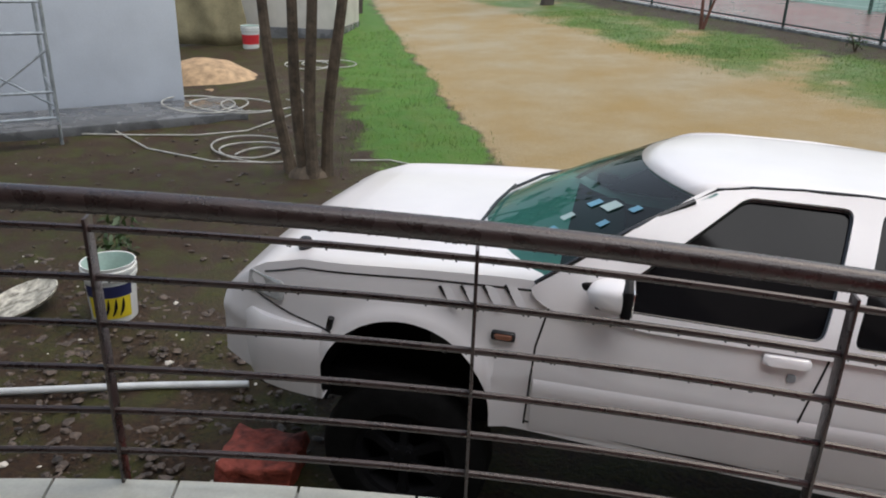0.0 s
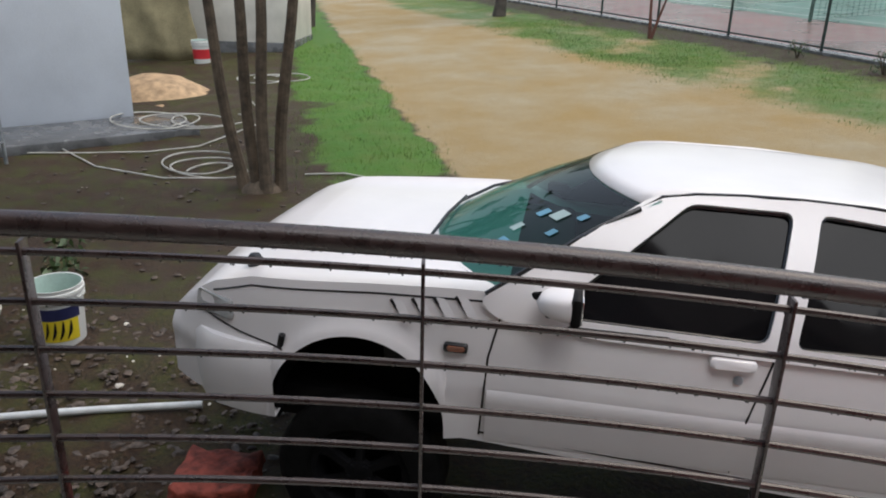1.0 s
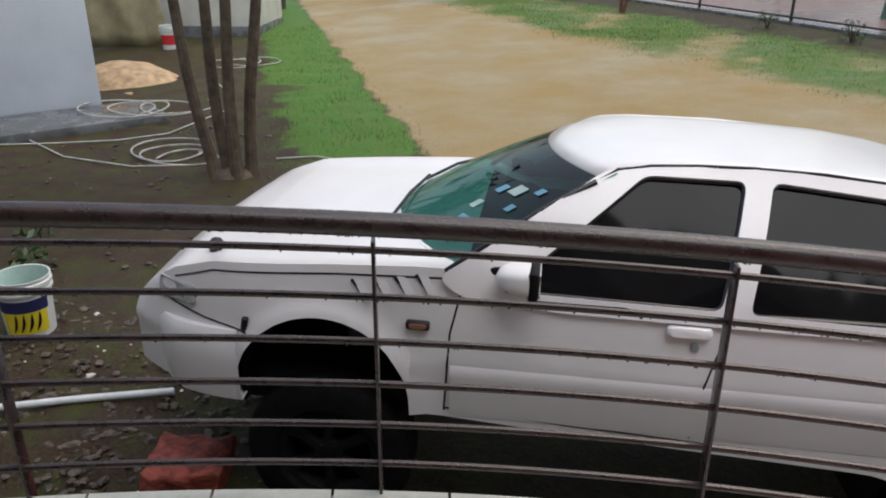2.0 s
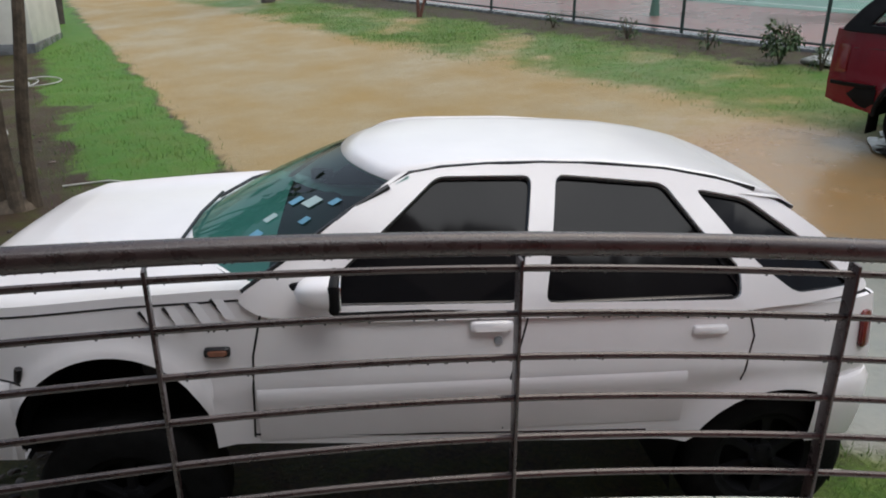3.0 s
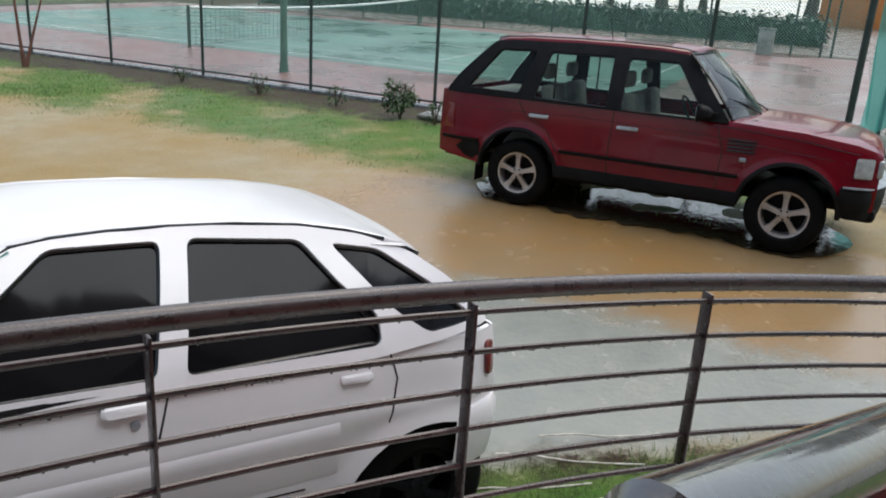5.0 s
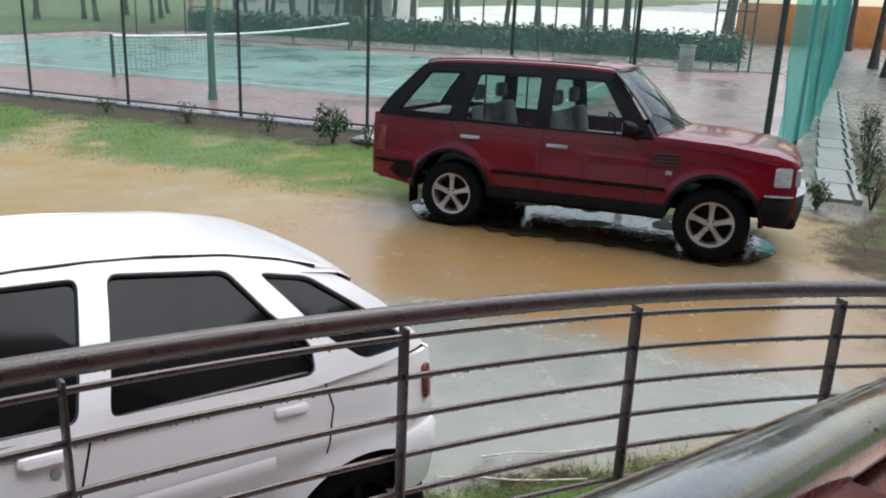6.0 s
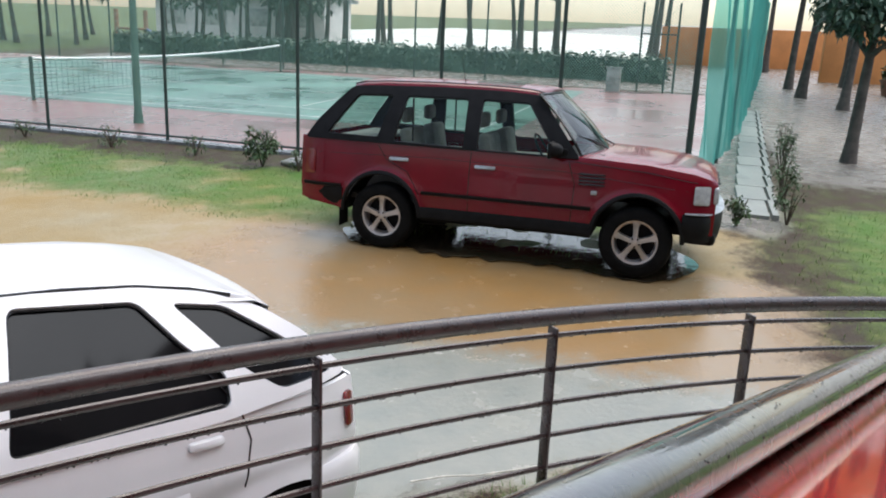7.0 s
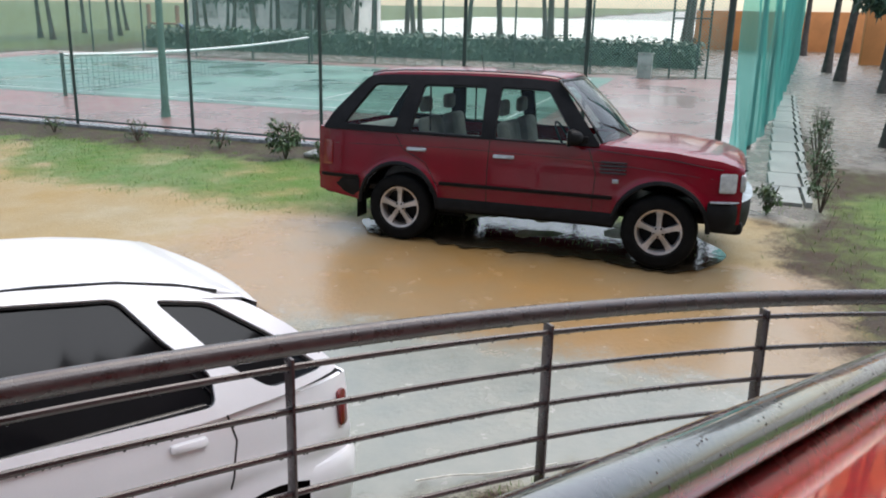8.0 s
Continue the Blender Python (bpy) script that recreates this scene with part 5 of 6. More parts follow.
    part("disc", bm, mat("dirty_plastic", (0.26, 0.24, 0.17), 0.5, var=0.6, scale=16, col2=(0.72, 0.70, 0.60)), lid)
    # white pipe on the soil
    bm = bmesh.new()
    a, b = Vector((-3.3, 1.827, 0)), Vector((-1.15, 3.261, 0))
    sweep(bm, [Vector((*a.lerp(b, k / 10).xy, ground_z(*a.lerp(b, k / 10).xy) + 0.035 + 0.006 * math.sin(k))) for k in range(11)], 0.021, 10)
    tagged(part("plastic_pipe", bm, M["pipe_white"]), "long white plastic pipe lying on wet soil", "pipe")
    # block of red brick
    blk = empty("brick_block", Matrix.Translation((-0.62, 2.76, 0.0)) @ Matrix.Rotation(radians(20), 4, "Z"), "rough broken lump of red brickwork on the soil", "brick")
    bm = bmesh.new()
    box(bm, (0, 0, 0.05), (0.36, 0.30, 0.16), 0.012)
    bmesh.ops.subdivide_edges(bm, edges=bm.edges, cuts=5, use_grid_fill=True)
    for v in bm.verts:
        v.co += 0.030 * Vector((noise.noise(v.co * 14), noise.noise(v.co * 14 + Vector((9, 0, 0))), noise.noise(v.co * 11 + Vector((0, 7, 0)))))
    part("lump", bm, M["red_brick"], blk)
    # cables in loops on the plinth and soil
    def cable(c, loops, rx, ry, label, z0, drift):
        bm = bmesh.new()
        pts = []
        n = int(loops * 26)
        for i in range(n):
            a = 2 * math.pi * i / 26
            k = i / n
            x = c[0] + drift[0] * k + rx * math.cos(a) * (1 + 0.25 * math.sin(3.1 * k + a * 0.5))
            y = c[1] + drift[1] * k + ry * math.sin(a) * (1 + 0.2 * math.sin(5 * k + 1))
            pts.append((x, y, ground_z(x, y) + z0 + 0.012 + 0.03 * abs(math.sin(a * 0.5 + k))))
        sweep(bm, pts, 0.011, 6)
        tagged(part("cable_coil", bm, M["cable"]), label, "cable", "loose cables")

    cable((-6.6, 8.3), 3.3, 0.55, 0.42, "loosely coiled pale cable trailing over the plinth", 0.11, (0.9, 0.5))
    cable((-4.75, 7.35), 2.6, 0.42, 0.36, "pale cable in loose loops on the soil", 0.0, (0.5, -0.35))
    cable((-7.6, 12.1), 2.6, 0.45, 0.35, "grey hose coiled near the sand heap", 0.0, (0.5, 0.5))
    for pts in ([(-5.35, 9.35), (-5.3, 8.5), (-5.25, 7.9), (-5.6, 7.4), (-6.2, 7.0), (-6.9, 6.6)], [(-7.0, 11.0), (-6.1, 10.2), (-5.4, 9.4), (-4.9, 8.7)], [(-3.3, 7.4), (-2.9, 7.6), (-2.3, 7.5), (-1.9, 7.45)], [(-6.6, 7.0), (-5.6, 6.6), (-4.6, 6.6), (-4.0, 6.9)]):
        bm = bmesh.new()
        sweep(bm, [(x, y, ground_z(x, y) + 0.02) for x, y in pts], 0.010, 6)
        tagged(part("cable", bm, M["cable"]), "pale cable lying across the bare soil", "cable", "loose cables")
    # litter: stones, leaf scraps, pale bits
    for name, mm, count, lo, hi, label in (("stones", "stones", 3200, 0.006, 0.034, "small stones and broken rubble on the wet soil"), ("litter", "paper_bits", 70, 0.008, 0.03, "pale scraps and leaves scattered on the soil")):
        verts, faces = [], []
        g = (1 + 5 ** 0.5) / 2
        ico = [Vector(v).normalized() for v in ((-1, g, 0), (1, g, 0), (-1, -g, 0), (1, -g, 0), (0, -1, g), (0, 1, g), (0, -1, -g), (0, 1, -g), (g, 0, -1), (g, 0, 1), (-g, 0, -1), (-g, 0, 1))]
        tri = ((0, 11, 5), (0, 5, 1), (0, 1, 7), (0, 7, 10), (0, 10, 11), (1, 5, 9), (5, 11, 4), (11, 10, 2), (10, 7, 6), (7, 1, 8), (3, 9, 4), (3, 4, 2), (3, 2, 6), (3, 6, 8), (3, 8, 9), (4, 9, 5), (2, 4, 11), (6, 2, 10), (8, 6, 7), (9, 8, 1))
        for i in range(count):
            if i % 3:
                x, y = rnd.uniform(-3.9, -0.2), rnd.uniform(2.1, 3.9)
            else:
                x, y = rnd.uniform(-8, -1.2), rnd.uniform(3.5, 9.5)
            zs = zone(x, y)
            if zs[0] > 0.2 or zs[2] > 0.3:
                continue
            r = lo + (hi - lo) * rnd.random() ** 2.5
            m = Matrix.Translation((x, y, ground_z(x, y) + r * 0.2)) @ Matrix.Rotation(rnd.uniform(0, 6), 4, "Z") @ Matrix.Diagonal((rnd.uniform(0.7, 1.6), rnd.uniform(0.6, 1.1), rnd.uniform(0.25, 0.7), 1))
            k = len(verts)
            verts.extend(m @ (v * r * rnd.uniform(0.75, 1.2)) for v in ico)
            faces.extend((k + p, k + q, k + t) for p, q, t in tri)
        me = bpy.data.meshes.new(name)
        me.from_pydata(verts, [], faces)
        me.materials.append(M[mm])
        tagged(new(name, me), label, "rubble", kind="stuff")
    # weeds by the rail
    for x, y, n in ((-3.3, 4.2, 60), (-2.95, 2.55, 50), (-3.75, 4.6, 40)):
        w = empty("weed", Matrix.Translation((x, y, 0)), "small leafy green weed growing from the soil", "plant", "weeds")
        bm = bmesh.new()
        leaves(bm, rnd, (0, 0, 0.12), (0.14, 0.14, 0.12), n, 0.09)
        part("leaf_clump", bm, M["leaf"], w, angle=180)
        bm = bmesh.new()
        sweep(bm, [(0, 0, -0.02), (0.01, 0, 0.1), (0.0, 0.02, 0.2)], [0.006, 0.005, 0.002], 5)
        part("stem", bm, M["leaf"], w)
    # sticks on the grass behind the white car
    for a, b in (((3.2, 4.0), (3.95, 3.72)), ((2.9, 3.75), (3.6, 3.65)), ((3.5, 4.1), (4.3, 3.95))):
        bm = bmesh.new()
        sweep(bm, [(a[0] + (b[0] - a[0]) * k / 4, a[1] + (b[1] - a[1]) * k / 4, ground_z(*a) + 0.03 + 0.01 * math.sin(2 * k)) for k in range(5)], 0.005, 6)
        tagged(part("stick", bm, M["paper_bits"]), "thin pale stick lying on short grass", "stick", "sticks")


def build_grass():
    """Short blades over the green parts."""
    rnd = random.Random(21)
    verts, faces = [], []

    def blade(x, y, h, wd):
        z = ground_z(x, y)
        a = rnd.uniform(0, math.pi)
        dx, dy = math.cos(a) * wd, math.sin(a) * wd
        lx, ly = rnd.uniform(-0.5, 0.5) * h, rnd.uniform(-0.5, 0.5) * h
        i = len(verts)
        verts.extend(((x - dx, y - dy, z - 0.01), (x + dx, y + dy, z - 0.01), (x + lx, y + ly, z + h)))
        faces.append((i, i + 1, i + 2))

    n = 0
    while n < 80000:
        k = rnd.random()
        if k < 0.32:
            x, y = rnd.uniform(-9, -0.5), rnd.uniform(6.5, 17)
            h, wd = rnd.uniform(0.03, 0.075), 0.006
        elif k < 0.72:
            u, w = rnd.uniform(-20, 1.0), rnd.uniform(9.8, 13.3)
            x, y = uw(u, w)
            h, wd = rnd.uniform(0.02, 0.05), 0.006
        elif k < 0.86:
            x, y = rnd.uniform(2.6, 5.6), rnd.uniform(2.65, 4.1)
            h, wd = rnd.uniform(0.03, 0.08), 0.004
        else:
            u, w = rnd.uniform(1.4, 8.0), rnd.uniform(4.0, 14.0)
            x, y = uw(u, w)
            h, wd = rnd.uniform(0.03, 0.08), 0.006
        zs = zone(x, y)
        if max(zs[1], zs[2]) * (0.6 + 0.8 * abs(noise.noise(Vector((x * 1.2, y * 1.2, 3))))) > rnd.random() * 0.9 and max(zs[3], zs[4]) < 0.5:
            blade(x, y, h, wd)
        n += 1
    me = bpy.data.meshes.new("grass")
    me.from_pydata(verts, [], faces)
    me.materials.append(M["grass"])
    tagged(new("grass", me), "short wet green grass in strips beside the track", "grass", kind="stuff")


# ---- tennis court, fences, park ----
def strip(bm, corners, lift, nu=24, nw=12):
    """A sheet over the sloping ground between two corners in court axes."""
    (u0, w0), (u1, w1) = corners
    rows = []
    for j in range(nw + 1):
        row = []
        for i in range(nu + 1):
            p = ground_at(u0 + (u1 - u0) * i / nu, w0 + (w1 - w0) * j / nw)
            row.append((p.x, p.y, p.z + lift))
        rows.append(row)
    grid(bm, rows)
    return bm


def build_court():
    court = empty("tennis_court", Matrix.Translation(ground_at(-15.6, 24.3)), "green tennis court with white lines and red surround, wet", "tennis court", kind="structure")
    inv = court.matrix_world.inverted()
    bm = bmesh.new()
    strip(bm, ((-31, 14.25), (1.2, 31.8)), 0.02, 40, 20)
    part("surround", bm, M["court_red"], court, "dull red wet surround").matrix_parent_inverse = inv
    bm = bmesh.new()
    strip(bm, ((-28.2, 18.3), (-3.0, 30.4)), 0.026, 40, 16)
    part("playing_surface", bm, M["court_green"], court, "green wet playing surface").matrix_parent_inverse = inv
    n = 15.6
    for c in (((-27.5, 18.78), (-3.7, 18.86)), ((-27.5, 29.74), (-3.7, 29.82)), ((-27.5, 20.15), (-3.7, 20.21)), ((-27.5, 28.40), (-3.7, 28.46)), ((-3.78, 18.8), (-3.7, 29.8)), ((-27.5, 18.8), (-27.42, 29.8)), ((-n + 6.37, 20.2), (-n + 6.43, 28.4)), ((-n - 6.43, 20.2), (-n - 6.37, 28.4)), ((-n - 6.4, 24.27), (-n + 6.4, 24.33))):
        bm = bmesh.new()
        strip(bm, c, 0.032, 30 if abs(c[1][0] - c[0][0]) > 1 else 1, 16 if abs(c[1][1] - c[0][1]) > 1 else 1)
        part("court_line", bm, M["line_white"], court).matrix_parent_inverse = inv
    net = empty("tennis_net", Matrix.Translation(ground_at(-15.6, 24.3)), "dark green tennis net with a white headband", "net")
    inv = net.matrix_world.inverted()
    for w in (17.9, 30.7):
        p = ground_at(-15.6, w)
        bm = bmesh.new()
        sweep(bm, [p + Vector((0, 0, -0.05)), p + Vector((0, 0, 1.12))], 0.05, 10)
        part("net_post", bm, M["fence_green"], net).matrix_parent_inverse = inv
    rows_t, mesh_bm = [], bmesh.new()
    cols = 130
    for i in range(cols + 1):
        s = i / cols
        p = ground_at(-15.6, 17.95 + 12.7 * s)
        h = 1.07 - 0.15 * (1 - (2 * s - 1) ** 2)
        rows_t.append((p, h))
        if i % 2 == 0:
            sweep(mesh_bm, [p + Vector((0, 0, 0.06)), p + Vector((0, 0, h))], 0.006, 3)
    for k in range(11):
        sweep(mesh_bm, [p + Vector((0, 0, 0.06 + (h - 0.1) * k / 10)) for p, h in rows_t[::5]], 0.005, 3)
    part("netting", mesh_bm, M["net_dark"], net).matrix_parent_inverse = inv
    bm = bmesh.new()
    sweep(bm, [p + Vector((0, 0, h)) for p, h in rows_t[::5]], 0.045, 4)
    part("headband", bm, M["line_white"], net, "white canvas headband").matrix_parent_inverse = inv


def mesh_wires(a, b, height, gap, material, name, parent, inv, w=0.004):
    """Crossing diagonal wires between two places."""
    verts, faces = [], []
    a, b = Vector(a), Vector(b)
    L = (b - a).length
    d = (b - a) / L
    side = Vector((0, 0, w * 0.7))
    n = int((L + height) / gap)
    for sgn in (1, -1):
        for i in range(n):
            s0 = -height + i * gap
            z0, z1, x0, x1 = 0.0, height, s0, s0 + height
            if x0 < 0:
                z0, x0 = -x0, 0.0
            if x1 > L:
                z1, x1 = z1 - (x1 - L), L
            if z1 <= z0:
                continue
            if sgn < 0:
                x0, x1 = L - x0, L - x1
            p, q = a + d * x0 + Vector((0, 0, z0)), a + d * x1 + Vector((0, 0, z1))
            k = len(verts)
            verts.extend((p - side, p + side, q + side, q - side))
            faces.append((k, k + 1, k + 2, k + 3))
    me = bpy.data.meshes.new(name)
    me.from_pydata(verts, [], faces)
    me.materials.append(material)
    ob = new(name, me)
    ob.parent = parent
    ob.matrix_parent_inverse = inv
    tagged(ob, kind="stuff")


def build_fences():
    rnd = random.Random(31)
    fence = empty("chain_link_fence", Matrix.Translation(ground_at(-6, 14.2)), "tall chain-link fence with dark green posts, wire paled for haze", "fence")
    inv = fence.matrix_world.inverted()
    us = (0.85, -1.2, -3.2, -5.87, -8.66, -11.5, -14.3, -17.1, -19.9, -22.7, -25.5, -28.3, -31)
    for u in us:
        p = ground_at(u, 14.2)
        bm = bmesh.new()
        r = 0.05 if u == 0.85 else 0.032
        sweep(bm, [p + Vector((0, 0, -0.1)), p + Vector((0, 0, 3.3))], r, 8)
        part("post", bm, M["fence_green"], fence).matrix_parent_inverse = inv
    for z in (0.12, 3.25):
        bm = bmesh.new()
        sweep(bm, [ground_at(u, 14.2) + Vector((0, 0, z)) for u in us], 0.022, 6)
        part("rail", bm, M["fence_green"], fence).matrix_parent_inverse = inv
    # wide, close wires in that paled colour veil the court like haze
    for a, b in zip(us, us[1:]):
        mesh_wires(ground_at(a, 14.2) + Vector((0, 0, 0.1)), ground_at(b, 14.2) + Vector((0, 0, 0.1)), 3.1, 0.05, M["haze_wire"], "wire_mesh", fence, inv, 0.0058)
    bm = bmesh.new()
    rows = []
    for i in range(41):
        u = -31 + 32.3 * i / 40
        p = [ground_at(u, w) for w in (14.02, 14.03, 14.32, 14.33)]
        rows.append([p[0] + Vector((0, 0, -0.05)), p[1] + Vector((0, 0, 0.055)), p[2] + Vector((0, 0, 0.055)), p[3] + Vector((0, 0, -0.05))])
    grid(bm, rows)
    tagged(part("kerb_court", bm, M["wet_concrete"]), "low dark concrete kerb along the court fence", "kerb", kind="structure")
    # lamp standard inside the court
    p = ground_at(-10.7, 15.9)
    lamp = empty("light_pole", Matrix.Translation(p), "thick green-painted steel light pole inside the court", "pole")
    bm = bmesh.new()
    sweep(bm, [(0, 0, -0.05), (0, 0, 0.3), (0, 0, 6.5)], [0.12, 0.085, 0.06], 10)
    part("shaft", bm, mat("pole_green", (0.06, 0.12, 0.09), 0.5, var=0.2), lamp)
    bm = bmesh.new()
    box(bm, (0, 0.25, 6.5), (0.3, 0.6, 0.15), 0.03)
    part("lamp_head", bm, M["galvanised"], lamp)
    # side fence hung with teal netting
    side = empty("netted_fence", Matrix.Translation(ground_at(1.4, 16)), "court side fence hung with rippled teal netting", "fence")
    inv = side.matrix_world.inverted()
    line = lambda s: (float(np.interp(14.2 + 31 * s, (14.2, 16.7, 22.0, 50.0), (0.85, 1.30, 1.90, 4.2))), 14.2 + 31 * s)
    for k in range(1, 11):
        p = ground_at(*line(k / 10))
        bm = bmesh.new()
        sweep(bm, [p + Vector((0, 0, -0.1)), p + Vector((0, 0, 3.6))], 0.035, 8)
        part("post", bm, M["fence_green"], side).matrix_parent_inverse = inv
    bm = bmesh.new()
    rows = []
    for i in range(161):
        s = 0.012 + 0.988 * i / 160
        u, w = line(s)
        row = []
        for j in range(9):
            f = 0.05 * math.sin(i * 0.9 + 0.4 * j) + 0.03 * math.sin(i * 0.37 + j)
            p = ground_at(u + 0.05 + f, w)
            row.append((p.x, p.y, p.z + 0.06 + 0.44 * j + 0.03 * math.sin(i * 0.5)))
        rows.append(row)
    grid(bm, rows)
    part("netting", bm, M["teal_net"], side, "translucent teal shade netting").matrix_parent_inverse = inv
    # far fence with a gate gap
    far = empty("far_fence", Matrix.Translation(ground_at(-14, 32)), "far chain-link fence of the court with gate posts", "fence")
    inv = far.matrix_world.inverted()
    for u in (0.0, -0.35, -1.3, -4.2, -7.2, -10.2, -13.2, -16.2, -19.2, -22.2, -25.2, -28.2):
        p = ground_at(u, 32.0)
        bm = bmesh.new()
        sweep(bm, [p + Vector((0, 0, -0.1)), p + Vector((0, 0, 3.2))], 0.04, 8)
        part("post", bm, M["fence_green"], far).matrix_parent_inverse = inv
    bm = bmesh.new()
    sweep(bm, [ground_at(-1.3, 32) + Vector((0, 0, 2.1)), ground_at(0, 32) + Vector((0, 0, 2.1))], 0.03, 6)
    part("gate_rail", bm, M["fence_green"], far).matrix_parent_inverse = inv
    # pale box by the gate
    p = ground_at(-2.1, 31.3)
    cab = empty("meter_box", Matrix.Translation(p) @ Matrix.Rotation(radians(-45), 4, "Z"), "pale grey utility cabinet standing by the court gate", "cabinet")
    bm = bmesh.new()
    box(bm, (0, 0, 0.42), (0.50, 0.35, 0.86), 0.02)
    part("housing", bm, M["pale_concrete"], cab)
    bm = bmesh.new()
    box(bm, (0, 0, 0.87), (0.56, 0.41, 0.05), 0.01)
    part("lid", bm, M["pale_concrete"], cab)


def shrub(u, w, h, wd, n, label, rnd, sparse=False):
    p = ground_at(u, w)
    s = empty("shrub", Matrix.Translation(p), label, "shrub", "shrubs by the fence")
    bm = bmesh.new()
    for k in range(6):
        a = 2 * math.pi * k / 6 + rnd.random()
        e = Vector((math.cos(a) * wd * 0.35, math.sin(a) * wd * 0.35, h * rnd.uniform(0.7, 1.0)))
        sweep(bm, [(0, 0, -0.03), e * 0.5 + Vector((0, 0, 0.04)), e], [0.012, 0.009, 0.004], 5)
    part("stem", bm, M["bark"], s)
    bm = bmesh.new()
    for k in range(7):
        a = rnd.uniform(0, 6.28)
        c = (math.cos(a) * wd * 0.28, math.sin(a) * wd * 0.28, h * rnd.uniform(0.3, 0.85))
        leaves(bm, rnd, c, (wd * 0.25, wd * 0.25, h * 0.2), n // 7, 0.075 if not sparse else 0.06)
    tagged(part("leaf_clump", bm, M["leaf"], s, angle=180), kind="stuff")


def sloped_slab(parent, inv, name, material, u0, w0, u1, w1, lift, thick):
    """A flat block whose top follows the fall of the ground."""
    bm = bmesh.new()
    top = [ground_at(u, w) + Vector((0, 0, lift)) for u, w in ((u0, w0), (u1, w0), (u1, w1), (u0, w1))]
    hi = [bm.verts.new(p) for p in top]
    lo = [bm.verts.new(p - Vector((0, 0, thick))) for p in top]
    bm.faces.new(hi)
    for k in range(4):
        bm.faces.new((lo[k], lo[(k + 1) % 4], hi[(k + 1) % 4], hi[k]))
    part(name, bm, material, parent, angle=10).matrix_parent_inverse = inv


def build_park():
    rnd = random.Random(41)
    shrub(-5.85, 12.95, 0.68, 0.62, 760, "dense dark green shrub by the court fence", rnd)
    shrub(-5.1, 12.8, 0.45, 0.3, 120, "thin sapling with yellow-green leaves by the fence", rnd, True)
    shrub(-9.2, 13.3, 0.4, 0.45, 150, "low weedy shrub along the court kerb", rnd, True)
    shrub(-11.3, 13.4, 0.35, 0.4, 130, "low weedy shrub along the court kerb", rnd, True)
    shrub(-7.4, 13.3, 0.35, 0.4, 120, "low weedy shrub along the court kerb", rnd, True)
    shrub(1.55, 12.35, 0.42, 0.32, 200, "small dark shrub at the end of the drain", rnd)
    for u, w, h, n in ((2.2, 12.7, 0.55, 170), (2.25, 14.0, 0.65, 200), (2.35, 15.4, 0.7, 200), (2.5, 17.0, 0.75, 220), (2.7, 19.0, 0.7, 200)):
        shrub(u, w, h, 0.45, n, "young hedge shrub in a row beside the drain", rnd, True)
    # forked stump of a sapling on the grass
    p = ground_at(-15.1, 12.6)
    st = empty("sapling", Matrix.Translation(p), "bare forked reddish sapling at the grass edge", "tree")
    bm = bmesh.new()
    sweep(bm, [(0, 0, -0.05), (-0.04, 0, 0.6), (-0.10, 0.02, 1.8)], [0.05, 0.035, 0.02], 7)
    sweep(bm, [(0.02, 0, -0.05), (0.16, 0.05, 0.5), (0.45, 0.1, 1.5)], [0.045, 0.03, 0.015], 7)
    part("trunk", bm, mat("red_bark", (0.12, 0.05, 0.035), 0.8, var=0.3, bump=0.4), st)
    # concrete drain covers beside the netted fence
    drain = empty("drain", Matrix.Translation(ground_at(1.75, 15)), "row of pale wet concrete drain slabs", "drain", kind="structure")
    inv = drain.matrix_world.inverted()
    slab_mat = mat("drain_slab", (0.20, 0.21, 0.19), 0.5, var=0.3, scale=3, bump=0.3, bscale=60, rvar=0.15)
    for k in range(14):
        w, u = 12.9 + 1.02 * k, 1.50 + 0.045 * k
        sloped_slab(drain, inv, "slab", slab_mat, u + 0.08, w, u + 0.50, w + 1.008, 0.05 + 0.004 * (k % 3), 0.12)
        sloped_slab(drain, inv, "kerb_stone", slab_mat, u + 0.54, w, u + 0.62, w + 1.012, 0.07, 0.14)
    # open wet plaza far behind the trees, near-white colour standing for reflected sky
    bm = bmesh.new()
    strip(bm, ((-46, 57), (3.2, 150)), 0.04, 20, 24)
    tagged(part("pavement_glare", bm, mat("plaza", (0.66, 0.68, 0.66), 0.16, var=0.08, scale=0.3, rvar=0.08)), "wide plaza beyond the park trees, coloured pale for sky glare", "pavement", kind="structure")
    # standing water under the red car
    rows = []
    for i in range(97):
        u = -3.05 + 4.15 * i / 96
        taper = min(1.0, (i / 96) / 0.10, (1 - i / 96) / 0.10) ** 0.6
        ragged = [0.16 * noise.noise(Vector((u * 2.1, k, 2))) + 0.10 * noise.noise(Vector((u * 6.3, k, 5))) for k in (0, 8)]
        mid_w, wide = 10.18 + 0.12 * noise.noise(Vector((u * 1.1, 4, 1))), 0.62 * taper
        lo, hi = mid_w - wide + ragged[0] * taper, mid_w + wide + 0.1 + ragged[1] * taper
        row = []
        for j in range(13):
            p = ground_at(u, lo + (hi - lo) * j / 12)
            row.append((p.x, p.y, p.z + 0.014))
        rows.append(row)
    bm = bmesh.new()
    grid(bm, rows)
    pud = mat("puddle", (0.05, 0.036, 0.022), 0.03, var=0.3, scale=3, bump=0.32, bscale=13, spec=0.9)
    tagged(part("water_puddle", bm, pud), "shallow rippled puddle mirroring the white sky", "puddle", kind="structure")
    # pale ledge behind the red car
    bm = bmesh.new()
    strip(bm, ((-5.6, 13.1), (0.6, 13.9)), 0.03, 20, 3)
